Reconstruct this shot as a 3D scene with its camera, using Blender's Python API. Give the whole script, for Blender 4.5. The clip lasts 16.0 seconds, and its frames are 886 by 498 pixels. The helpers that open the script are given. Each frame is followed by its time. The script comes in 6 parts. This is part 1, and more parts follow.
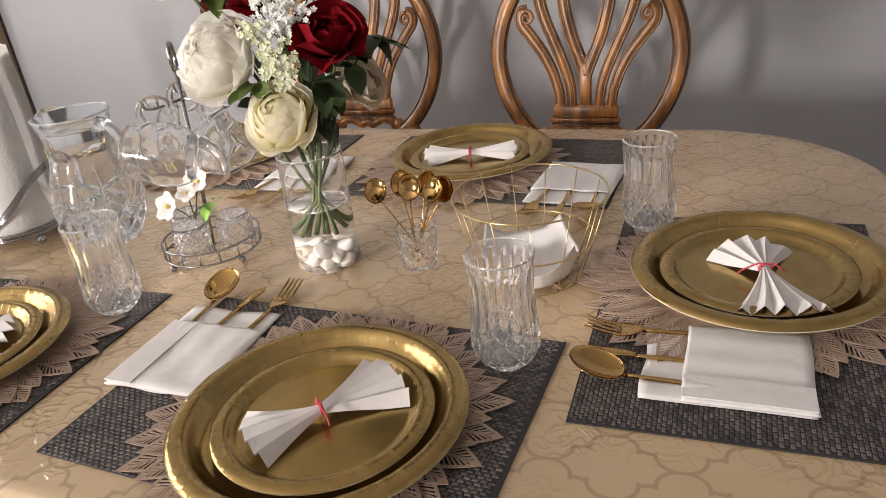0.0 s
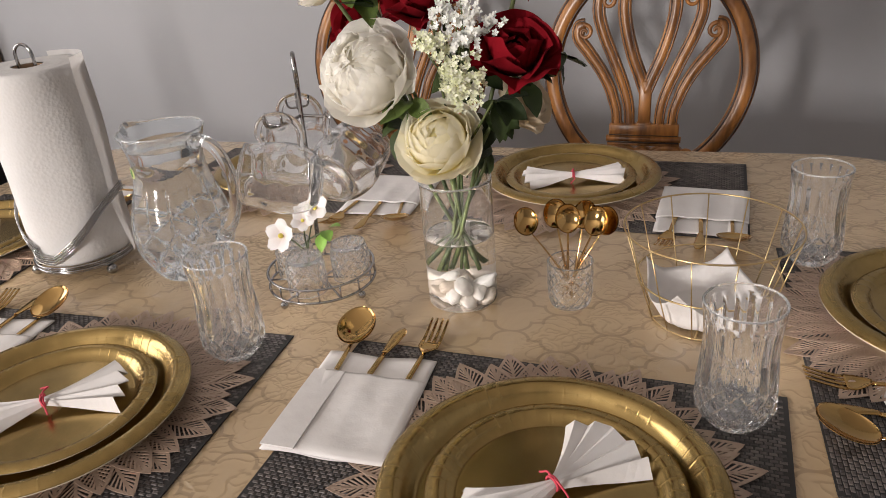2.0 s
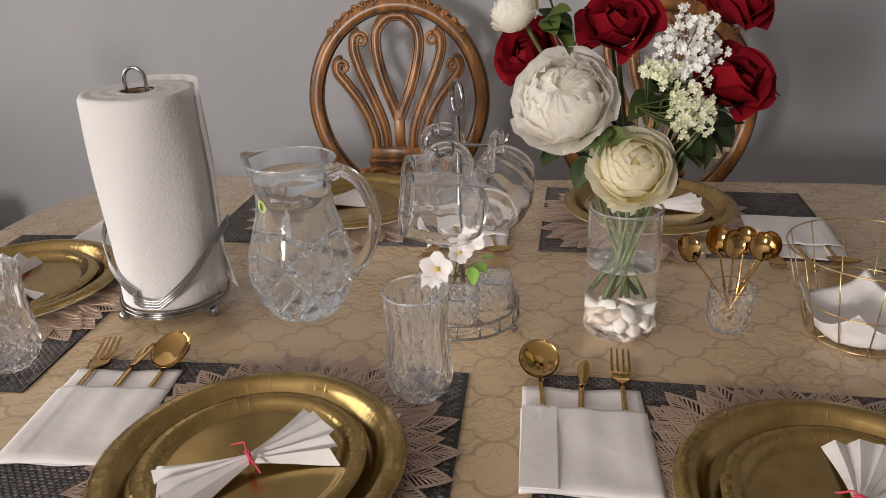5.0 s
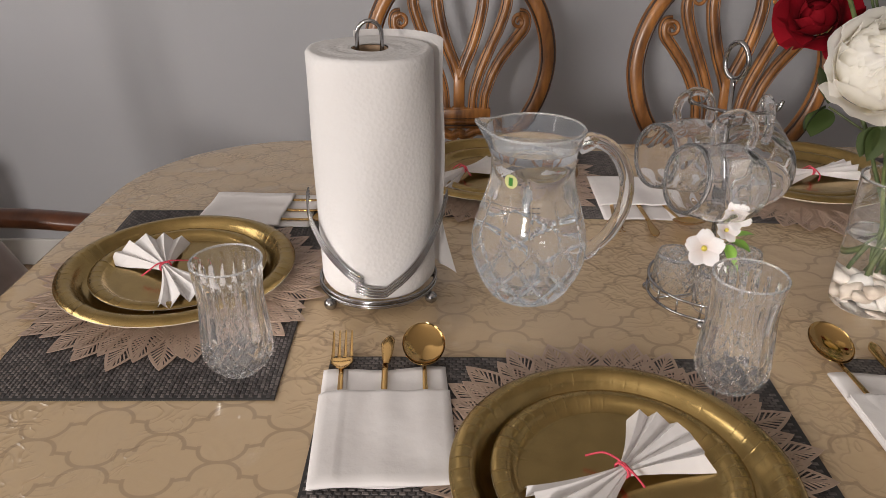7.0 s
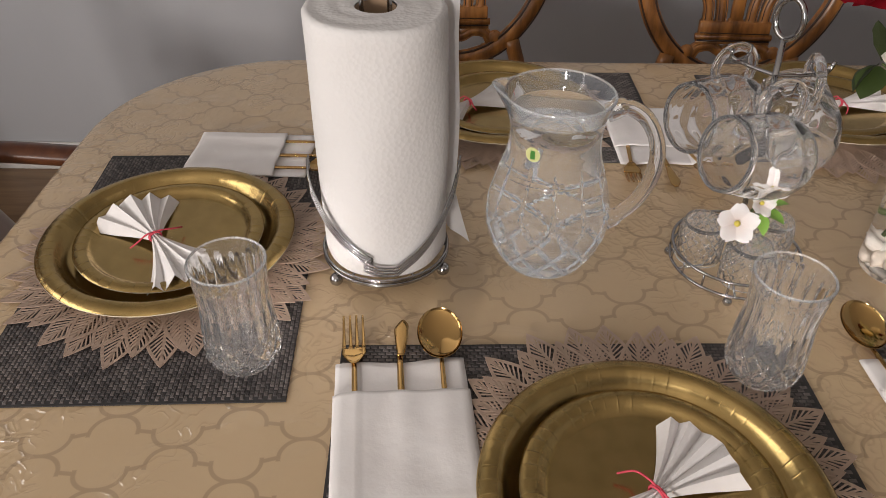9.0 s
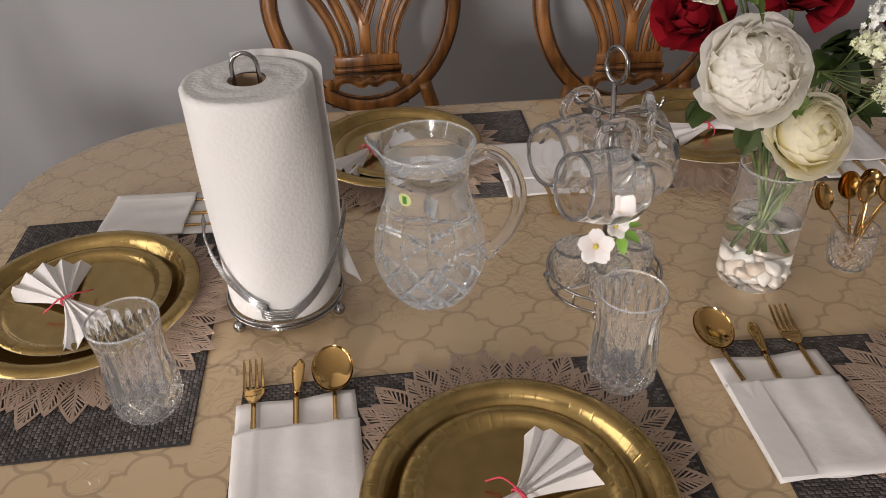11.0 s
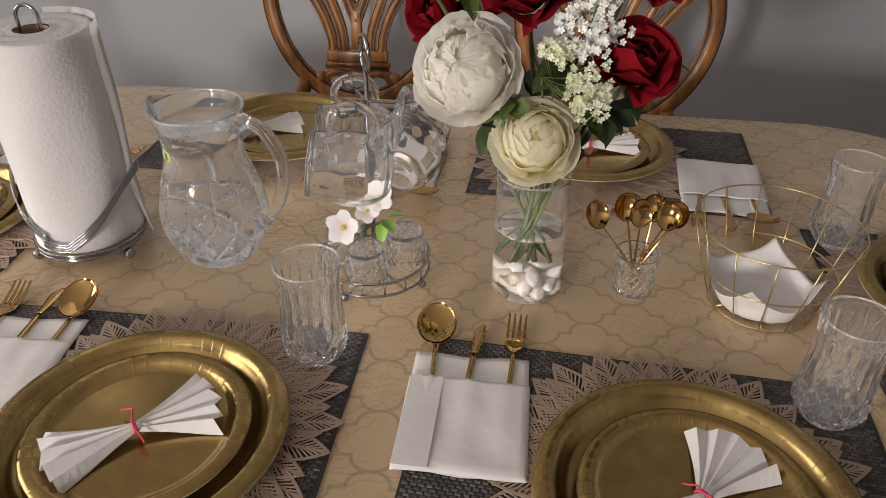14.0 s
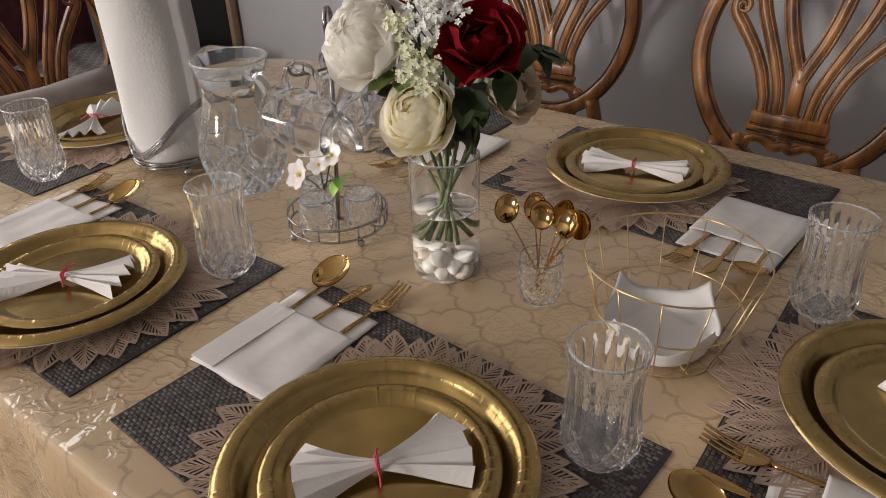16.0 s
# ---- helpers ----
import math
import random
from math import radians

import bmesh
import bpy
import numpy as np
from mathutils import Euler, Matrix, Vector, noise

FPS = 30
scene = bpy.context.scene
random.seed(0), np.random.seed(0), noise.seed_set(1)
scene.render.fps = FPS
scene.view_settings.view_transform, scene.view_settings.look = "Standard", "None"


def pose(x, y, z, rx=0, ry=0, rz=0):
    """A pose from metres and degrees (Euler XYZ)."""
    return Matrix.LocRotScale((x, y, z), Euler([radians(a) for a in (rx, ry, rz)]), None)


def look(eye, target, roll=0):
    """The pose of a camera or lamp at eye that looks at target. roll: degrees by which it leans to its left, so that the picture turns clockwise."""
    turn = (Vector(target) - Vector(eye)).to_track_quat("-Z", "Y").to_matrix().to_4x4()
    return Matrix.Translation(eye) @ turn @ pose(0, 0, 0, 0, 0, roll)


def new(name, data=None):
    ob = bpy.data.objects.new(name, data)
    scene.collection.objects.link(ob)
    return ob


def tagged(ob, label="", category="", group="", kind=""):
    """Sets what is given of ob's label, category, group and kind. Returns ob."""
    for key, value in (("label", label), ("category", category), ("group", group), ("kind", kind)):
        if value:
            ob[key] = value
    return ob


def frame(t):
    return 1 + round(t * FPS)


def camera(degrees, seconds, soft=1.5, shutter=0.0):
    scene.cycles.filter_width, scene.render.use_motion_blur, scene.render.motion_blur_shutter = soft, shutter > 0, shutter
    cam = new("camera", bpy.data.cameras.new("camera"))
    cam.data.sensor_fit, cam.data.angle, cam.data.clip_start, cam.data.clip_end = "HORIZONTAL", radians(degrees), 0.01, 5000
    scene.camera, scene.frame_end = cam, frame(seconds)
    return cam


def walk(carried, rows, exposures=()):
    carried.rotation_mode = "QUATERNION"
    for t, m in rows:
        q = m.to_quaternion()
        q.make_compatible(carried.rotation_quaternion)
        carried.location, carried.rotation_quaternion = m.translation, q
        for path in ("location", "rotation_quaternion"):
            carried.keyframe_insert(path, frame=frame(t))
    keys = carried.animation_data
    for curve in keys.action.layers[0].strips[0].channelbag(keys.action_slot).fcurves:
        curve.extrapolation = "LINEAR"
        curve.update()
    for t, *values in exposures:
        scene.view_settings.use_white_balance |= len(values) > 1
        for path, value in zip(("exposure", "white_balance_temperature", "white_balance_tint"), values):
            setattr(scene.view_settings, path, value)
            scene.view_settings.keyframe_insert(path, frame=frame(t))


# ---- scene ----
cam = camera(62.0, 16.0, 0.5)
PATH = [
    (0, (0.695, -0.877, 1.232), (-0.017, 0.768, 0.345), -7.1),
    (0.5, (0.635, -0.904, 1.231), (-0.046, 0.752, 0.339), -7.1),
    (1, (0.561, -0.891, 1.234), (-0.109, 0.76, 0.326), -6.6),
    (1.5, (0.488, -0.854, 1.24), (-0.167, 0.799, 0.324), -6.0),
    (2, (0.419, -0.862, 1.243), (-0.173, 0.835, 0.366), -5.0),
    (2.5, (0.352, -0.887, 1.256), (-0.152, 0.863, 0.429), -3.6),
    (3, (0.312, -0.911, 1.258), (-0.126, 0.878, 0.479), -3.0),
    (3.2, (0.292, -0.924, 1.26), (-0.12, 0.873, 0.484), -2.8),
    (5.3, (0.003, -0.922, 1.244), (-0.231, 0.893, 0.437), -1.9),
    (5.5, (-0.046, -0.93, 1.246), (-0.244, 0.887, 0.435), -1.8),
    (6, (-0.181, -0.958, 1.252), (-0.286, 0.857, 0.419), -1.5),
    (6.5, (-0.284, -0.939, 1.244), (-0.343, 0.865, 0.383), -0.8),
    (6.8, (-0.322, -0.889, 1.238), (-0.375, 0.904, 0.355), -0.3),
    (7, (-0.352, -0.867, 1.239), (-0.392, 0.914, 0.329), 0.3),
    (7.5, (-0.375, -0.81, 1.242), (-0.413, 0.927, 0.251), 1.1),
    (8, (-0.393, -0.76, 1.253), (-0.408, 0.912, 0.154), 1.4),
    (8.2, (-0.397, -0.745, 1.267), (-0.405, 0.896, 0.124), 1.4),
    (10.3, (-0.352, -0.78, 1.349), (-0.281, 0.787, 0.108), -1.1),
    (10.5, (-0.342, -0.788, 1.353), (-0.252, 0.798, 0.138), -1.2),
    (11, (-0.302, -0.81, 1.366), (-0.186, 0.822, 0.215), -1.7),
    (11.5, (-0.264, -0.845, 1.368), (-0.119, 0.821, 0.271), -1.7),
    (12, (-0.225, -0.885, 1.365), (-0.055, 0.794, 0.292), -1.5),
    (12.5, (-0.172, -0.894, 1.359), (0.028, 0.781, 0.284), -0.4),
    (13, (-0.084, -0.867, 1.345), (0.103, 0.803, 0.261), 1.0),
    (13.5, (0.027, -0.85, 1.354), (0.049, 0.815, 0.246), 0.9),
    (14, (0.165, -0.854, 1.338), (-0.07, 0.796, 0.233), 0.2),
    (14.5, (0.293, -0.851, 1.322), (-0.217, 0.729, 0.207), -1.2),
    (15, (0.405, -0.853, 1.309), (-0.359, 0.644, 0.225), -2.0),
    (15.5, (0.542, -0.808, 1.306), (-0.413, 0.596, 0.25), -1.9),
    (16, (0.681, -0.727, 1.291), (-0.382, 0.623, 0.269), -2.0),
]
walk(cam, [(t, look(eye, target, roll)) for t, eye, target, roll in PATH],
     [(0, 0.65), (1.5, 0.43), (3, 0.26), (5.5, 0.02), (8, 0.03), (12, 0.0), (14, 0.02), (16, 0.0)])

# ---- light ----
world = bpy.data.worlds.new("world")
scene.world = world
world.use_nodes = True
wn = world.node_tree
sky = wn.nodes.new("ShaderNodeTexSky")
sky.sky_type, sky.sun_disc = "NISHITA", False
sky.sun_elevation, sky.sun_rotation = radians(35), radians(250)
wn.links.new(sky.outputs[0], wn.nodes["Background"].inputs[0])
wn.nodes["Background"].inputs[1].default_value = 0.08
scene.view_settings.exposure = 0.0


def area(name, place, target, sx, sy, watts, color):
    d = bpy.data.lights.new(name, "AREA")
    d.shape, d.size, d.size_y, d.energy, d.color = "RECTANGLE", sx, sy, watts, color
    ob = new(name, d)
    ob.matrix_world = look(place, target)
    return ob


# daylight in the openings of the two windows
area("window_daylight", (-3.14, -0.90, 1.75), (-1.0, -0.75, 1.1), 2.5, 1.15, 34, (1.0, 0.925, 0.875))
area("south_window_daylight", (-1.35, -3.34, 1.46), (-0.1, 0.4, 0.95), 0.50, 0.50, 76, (1.0, 0.920, 0.870))

# ---- materials ----


def mat(name, color, rough=0.5, metal=0.0, **more):
    m = bpy.data.materials.new(name)
    m.use_nodes = True
    b = m.node_tree.nodes["Principled BSDF"]
    b.inputs["Base Color"].default_value = (*color, 1)
    b.inputs["Roughness"].default_value = rough
    b.inputs["Metallic"].default_value = metal
    for k, v in more.items():
        b.inputs[k.replace("_", " ")].default_value = v
    return m


def node(m, kind, **values):
    n = m.node_tree.nodes.new(kind)
    for k, v in values.items():
        if k in n.inputs:
            n.inputs[k].default_value = v
    return n


def link(m, a, b):
    m.node_tree.links.new(a, b)


def bsdf(m):
    return m.node_tree.nodes["Principled BSDF"]


def coords(m, kind="Object"):
    return m.node_tree.nodes.new("ShaderNodeTexCoord").outputs[kind]


def vary(m, c1, c2, scale, detail=4.0, lo=0.35, hi=0.65, stretch=None):
    """A noise between two colours in the base colour."""
    co = coords(m)
    if stretch:
        mp = node(m, "ShaderNodeMapping")
        mp.inputs["Scale"].default_value = stretch
        link(m, co, mp.inputs[0])
        co = mp.outputs[0]
    n = node(m, "ShaderNodeTexNoise", Scale=scale, Detail=detail)
    r = node(m, "ShaderNodeValToRGB")
    r.color_ramp.elements[0].position, r.color_ramp.elements[1].position = lo, hi
    r.color_ramp.elements[0].color, r.color_ramp.elements[1].color = (*c1, 1), (*c2, 1)
    link(m, co, n.inputs["Vector"])
    link(m, n.outputs[0], r.inputs[0])
    link(m, r.outputs[0], bsdf(m).inputs["Base Color"])
    return co, n, r


def bump(m, height, strength=0.3, distance=0.001):
    b = node(m, "ShaderNodeBump", Strength=strength, Distance=distance)
    old = bsdf(m).inputs["Normal"]
    if old.links:
        link(m, old.links[0].from_socket, b.inputs["Normal"])
    link(m, height, b.inputs["Height"])
    link(m, b.outputs[0], old)
    return b


def noise_bump(m, scale, strength=0.3, distance=0.001, detail=3.0, co=None):
    n = node(m, "ShaderNodeTexNoise", Scale=scale, Detail=detail)
    link(m, co or coords(m), n.inputs["Vector"])
    return bump(m, n.outputs[0], strength, distance)


def calc(m, op, a, b=None):
    n = m.node_tree.nodes.new("ShaderNodeMath")
    n.operation = op
    for i, v in enumerate((a, b)):
        if v is None:
            continue
        if isinstance(v, (int, float)):
            n.inputs[i].default_value = v
        else:
            link(m, v, n.inputs[i])
    return n.outputs[0]


def blend(m, fac, c1, c2):
    n = m.node_tree.nodes.new("ShaderNodeMix")
    n.data_type = "RGBA"
    for sock, v in ((n.inputs[0], fac), (n.inputs[6], c1), (n.inputs[7], c2)):
        if isinstance(v, tuple):
            sock.default_value = (*v, 1)
        elif isinstance(v, (int, float)):
            sock.default_value = v
        else:
            link(m, v, sock)
    return n.outputs[2]


WALL = mat("wall_paint", (0.40, 0.41, 0.43), 0.6)
vary(WALL, (0.390, 0.398, 0.420), (0.430, 0.438, 0.460), 1.3)
noise_bump(WALL, 120, 0.12, 0.002)
CEIL = mat("ceiling_paint", (0.64, 0.63, 0.615), 0.8)
noise_bump(CEIL, 150, 0.2, 0.002)
TRIM = mat("white_trim", (0.7, 0.69, 0.66), 0.4)
FLOOR = mat("floor_wood", (0.22, 0.13, 0.07), 0.35)
vary(FLOOR, (0.16, 0.09, 0.045), (0.27, 0.17, 0.09), 9, 5, stretch=(0.3, 3, 1))
GLASS_PANE = mat("window_glass", (1, 1, 1), 0.0, Transmission_Weight=1.0, IOR=1.45)


def crystal(name, tint=(1, 1, 1), refract=0.5, ior=1.45, gain=1.0, rim=0.7, rough=0.02):
    """Clear glass: a share of it refracts, the rest lets light straight through under a Fresnel gloss."""
    m = bpy.data.materials.new(name)
    m.use_nodes = True
    nt = m.node_tree
    nt.nodes.remove(nt.nodes["Principled BSDF"])
    t = nt.nodes.new("ShaderNodeBsdfTransparent")
    t.inputs["Color"].default_value = (*tint, 1)
    gl = nt.nodes.new("ShaderNodeBsdfGlossy")
    gl.inputs["Roughness"].default_value = rough
    lw = nt.nodes.new("ShaderNodeLayerWeight")
    lw.inputs["Blend"].default_value = 0.5
    f0 = ((ior - 1) / (ior + 1)) ** 2
    edge = calc(m, "POWER", lw.outputs["Facing"], 4.0)
    fac = calc(m, "ADD", calc(m, "MULTIPLY", edge, rim), f0 * gain)
    thin = nt.nodes.new("ShaderNodeMixShader")
    nt.links.new(fac, thin.inputs[0])
    nt.links.new(t.outputs[0], thin.inputs[1])
    nt.links.new(gl.outputs[0], thin.inputs[2])
    last = thin
    if refract:
        g = nt.nodes.new("ShaderNodeBsdfGlass")
        g.inputs["IOR"].default_value, g.inputs["Roughness"].default_value = ior, 0.0
        g.inputs["Color"].default_value = (*tint, 1)
        last = nt.nodes.new("ShaderNodeMixShader")
        last.inputs[0].default_value = refract
        nt.links.new(thin.outputs[0], last.inputs[1])
        nt.links.new(g.outputs[0], last.inputs[2])
    nt.links.new(last.outputs[0], nt.nodes["Material Output"].inputs[0])
    return m


CUT = crystal("cut_crystal", (1.0, 1.0, 1.0), 1.0, 1.45)
GLASS = crystal("thin_crystal", (0.995, 0.998, 1.0), 1.0, 1.42)


def whitened(m, share, tint):
    """Mixes a pale diffuse share into glass, painting in bright reflections and haze."""
    out = m.node_tree.nodes["Material Output"].inputs[0]
    d = m.node_tree.nodes.new("ShaderNodeBsdfDiffuse")
    d.inputs["Color"].default_value = (*tint, 1)
    x = m.node_tree.nodes.new("ShaderNodeMixShader")
    x.inputs[0].default_value = share
    link(m, out.links[0].from_socket, x.inputs[1])
    link(m, d.outputs[0], x.inputs[2])
    link(m, x.outputs[0], out)
    return m


# a trace of white brightens the cut and thin glass
whitened(CUT, 0.02, (0.93, 0.94, 0.96))
whitened(GLASS, 0.01, (0.93, 0.94, 0.96))
# pale blue painted in for the bright haze of the filled pitcher
HAZED = whitened(crystal("water_filled_crystal", (0.985, 0.995, 1.0), 1.0, 1.42), 0.05, (0.80, 0.86, 0.94))
# white painted in for the highlights along the lips
LIP = whitened(crystal("polished_glass_lip", (1.0, 1.0, 1.0), 0.0, 1.4, 4.0, 0.4, 0.15), 0.14, (0.95, 0.95, 0.95))


WOOD = mat("carved_oak", (0.30, 0.14, 0.05), 0.36, Coat_Weight=0.2, Coat_Roughness=0.2)
wco, wn1, _ = vary(WOOD, (0.085, 0.029, 0.006), (0.44, 0.182, 0.042), 26, 8, 0.30, 0.68, stretch=(1.5, 1.5, 0.30))
noise_bump(WOOD, 60, 0.15, 0.001, 4, wco)
GLAZE = mat("antique_glaze", (0.035, 0.014, 0.007), 0.4)
DARKWOOD = mat("dark_arm_wood", (0.10, 0.035, 0.015), 0.3)
vary(DARKWOOD, (0.07, 0.022, 0.01), (0.14, 0.05, 0.02), 16, 5, stretch=(0.4, 2, 2))

# tablecloth: an ogee trellis in two beiges under a clear, glossy sheet
CLOTH = mat("tablecloth", (0.5, 0.38, 0.22), 0.5, Coat_Weight=1.0, Coat_Roughness=0.06, Coat_IOR=1.6)
co = coords(CLOTH)
wob = node(CLOTH, "ShaderNodeTexNoise", Scale=5.0, Detail=1.0)
link(CLOTH, co, wob.inputs["Vector"])
spin = node(CLOTH, "ShaderNodeMapping")
spin.inputs["Location"].default_value = (0.654, 0.271, 0.0)
spin.inputs["Rotation"].default_value = (0, 0, radians(-5.0))
sep = node(CLOTH, "ShaderNodeSeparateXYZ")
flat = node(CLOTH, "ShaderNodeSeparateXYZ")
link(CLOTH, co, flat.inputs[0])
# the overhang carries the pattern on down
down = calc(CLOTH, "SUBTRACT", 0.76, flat.outputs[2])
laid = node(CLOTH, "ShaderNodeCombineXYZ")
dx = calc(CLOTH, "MULTIPLY", calc(CLOTH, "SUBTRACT", wob.outputs[0], 0.5), 0.010)
link(CLOTH, calc(CLOTH, "ADD", flat.outputs[0], dx), laid.inputs[0])
link(CLOTH, calc(CLOTH, "ADD", calc(CLOTH, "ADD", flat.outputs[1], dx), down), laid.inputs[1])
link(CLOTH, laid.outputs[0], spin.inputs["Vector"])
link(CLOTH, spin.outputs[0], sep.inputs[0])
# barbed quatrefoils: half a cell is CELL_X by CELL_Y; fold the plane onto one eighth of it
CELL_X, CELL_Y = 0.0588, 0.0402
fs_ = calc(CLOTH, "PINGPONG", calc(CLOTH, "MULTIPLY", sep.outputs[0], 1 / CELL_X), 1.0)
ft_ = calc(CLOTH, "PINGPONG", calc(CLOTH, "MULTIPLY", sep.outputs[1], 1 / CELL_Y), 1.0)
over = calc(CLOTH, "GREATER_THAN", calc(CLOTH, "ADD", fs_, ft_), 1.0)


def folded(a):
    """Turns the far half of the unit square round its middle."""
    return calc(CLOTH, "ADD", a, calc(CLOTH, "MULTIPLY", over, calc(CLOTH, "SUBTRACT", 1.0, calc(CLOTH, "MULTIPLY", a, 2.0))))


fu, fv = folded(fs_), folded(ft_)
LOBE_X, LOBE_Y = 0.38, 0.49
ea = calc(CLOTH, "POWER", calc(CLOTH, "MULTIPLY", fu, 1 / LOBE_X), 2.3)
eb = calc(CLOTH, "POWER", calc(CLOTH, "MULTIPLY", calc(CLOTH, "SUBTRACT", fv, LOBE_Y), 1 / LOBE_Y), 2.0)
arc = calc(CLOTH, "MULTIPLY", calc(CLOTH, "ABSOLUTE", calc(CLOTH, "SUBTRACT", calc(CLOTH, "SQRT", calc(CLOTH, "ADD", ea, eb)), 1.0)), 0.0215)
arc = calc(CLOTH, "MAXIMUM", arc, calc(CLOTH, "MULTIPLY", calc(CLOTH, "SUBTRACT", fv, LOBE_Y + 0.02), CELL_Y))
slant = calc(CLOTH, "ADD", calc(CLOTH, "MULTIPLY", fu, 0.30), 0.35)
bar_ = calc(CLOTH, "MULTIPLY", calc(CLOTH, "ABSOLUTE", calc(CLOTH, "SUBTRACT", fv, slant)), CELL_Y)
bar_ = calc(CLOTH, "MAXIMUM", bar_, calc(CLOTH, "MULTIPLY", calc(CLOTH, "SUBTRACT", LOBE_X, fu), CELL_X))
line = calc(CLOTH, "MINIMUM", arc, bar_)
ramp = node(CLOTH, "ShaderNodeValToRGB")
ramp.color_ramp.elements[0].position, ramp.color_ramp.elements[1].position = 0.16, 0.27
ramp.color_ramp.elements[0].color, ramp.color_ramp.elements[1].color = (1, 1, 1, 1), (0, 0, 0, 1)
link(CLOTH, calc(CLOTH, "MULTIPLY", line, 100.0), ramp.inputs[0])
fade = node(CLOTH, "ShaderNodeTexNoise", Scale=2.2, Detail=2.0)
link(CLOTH, co, fade.inputs["Vector"])
light_c = blend(CLOTH, fade.outputs[0], (0.565, 0.418, 0.25), (0.485, 0.352, 0.205))
link(CLOTH, blend(CLOTH, ramp.outputs[0], light_c, (0.390, 0.280, 0.164)), bsdf(CLOTH).inputs["Base Color"])
crease = node(CLOTH, "ShaderNodeTexNoise", Scale=9.0, Detail=3.0, Distortion=1.8)
link(CLOTH, co, crease.inputs["Vector"])
fine = node(CLOTH, "ShaderNodeTexNoise", Scale=34.0, Detail=1.0, Distortion=1.4)
link(CLOTH, co, fine.inputs["Vector"])
ridge = calc(CLOTH, "POWER", calc(CLOTH, "SUBTRACT", 1.0, calc(CLOTH, "ABSOLUTE", calc(CLOTH, "MULTIPLY", calc(CLOTH, "SUBTRACT", fine.outputs[0], 0.5), 3.0))), 6.0)
patch = node(CLOTH, "ShaderNodeTexNoise", Scale=6.0, Detail=2.0)
link(CLOTH, co, patch.inputs["Vector"])
where = node(CLOTH, "ShaderNodeValToRGB")
where.color_ramp.elements[0].position, where.color_ramp.elements[1].position = 0.44, 0.56
link(CLOTH, patch.outputs[0], where.inputs[0])
rise = calc(CLOTH, "ADD", crease.outputs[0], calc(CLOTH, "MULTIPLY", calc(CLOTH, "MULTIPLY", ridge, where.outputs[0]), 0.55))
# straight folds left by the packing
for way, places in ((0, (-0.665, -0.30, 0.07, 0.43)), (1, (-0.30, 0.04, 0.36))):
    for at in places:
        off = calc(CLOTH, "ABSOLUTE", calc(CLOTH, "SUBTRACT", calc(CLOTH, "ADD", flat.outputs[way], calc(CLOTH, "MULTIPLY", dx, 3.0)), at))
        rise = calc(CLOTH, "ADD", rise, calc(CLOTH, "MULTIPLY", calc(CLOTH, "MAXIMUM", 0.0, calc(CLOTH, "SUBTRACT", 1.0, calc(CLOTH, "MULTIPLY", off, 1 / 0.022))), 0.16))
cb = node(CLOTH, "ShaderNodeBump", Strength=0.75, Distance=0.010)
link(CLOTH, rise, cb.inputs["Height"])
link(CLOTH, cb.outputs[0], bsdf(CLOTH).inputs["Coat Normal"])
noise_bump(CLOTH, 900, 0.15, 0.0004)

# woven vinyl placemats
MAT = mat("woven_vinyl_strand", (0.12, 0.11, 0.105), 0.5, Specular_IOR_Level=0.4)
tone = node(MAT, "ShaderNodeNewGeometry")
big = node(MAT, "ShaderNodeTexNoise", Scale=14.0, Detail=4.0)
link(MAT, coords(MAT), big.inputs["Vector"])
mix_t = calc(MAT, "ADD", calc(MAT, "MULTIPLY", tone.outputs["Random Per Island"], 0.75), calc(MAT, "MULTIPLY", calc(MAT, "SUBTRACT", big.outputs[0], 0.4), 0.8))
link(MAT, blend(MAT, mix_t, (0.033, 0.029, 0.030), (0.160, 0.139, 0.130)), bsdf(MAT).inputs["Base Color"])
MAT_BACK = mat("woven_vinyl_ground", (0.030, 0.028, 0.028), 0.7)
noise_bump(MAT_BACK, 400, 0.3, 0.0005)

DOILY = mat("rose_gold_vinyl", (0.5, 0.37, 0.29), 0.38, 0.25)
vary(DOILY, (0.44, 0.325, 0.25), (0.56, 0.42, 0.33), 30)

GOLD = mat("gold_paper_foil", (0.37, 0.258, 0.100), 0.23, 0.95)
gco, gn, _ = vary(GOLD, (0.39, 0.275, 0.106), (0.47, 0.332, 0.132), 40, 3)
noise_bump(GOLD, 260, 0.06, 0.0006, 3, gco)
PLATE_BACK = mat("plate_board", (0.62, 0.55, 0.42), 0.7)
GOLD_STEEL = mat("polished_gold_steel", (0.60, 0.385, 0.150), 0.10, 1.0)
noise_bump(GOLD_STEEL, 90, 0.03, 0.0006)
GOLD_WIRE = mat("gold_wire", (0.70, 0.53, 0.28), 0.30, 1.0)
CHROME = mat("chrome_wire", (0.40, 0.395, 0.40), 0.14, 1.0)

PAPER = mat("white_napkin_paper", (0.80, 0.77, 0.76), 0.85, Subsurface_Weight=0.0)
vary(PAPER, (0.74, 0.712, 0.70), (0.79, 0.77, 0.762), 18)
noise_bump(PAPER, 350, 0.25, 0.0006, 4)
noise_bump(PAPER, 22, 0.40, 0.0050, 2)
TOWEL = mat("paper_towel", (0.66, 0.65, 0.645), 0.9)
tv = node(TOWEL, "ShaderNodeTexVoronoi", Scale=210.0)
link(TOWEL, coords(TOWEL), tv.inputs["Vector"])
bump(TOWEL, tv.outputs[0], 0.55, 0.0008)
noise_bump(TOWEL, 11, 0.25, 0.006, 2)
PLY = mat("single_paper_ply", (0.70, 0.69, 0.685), 0.9)
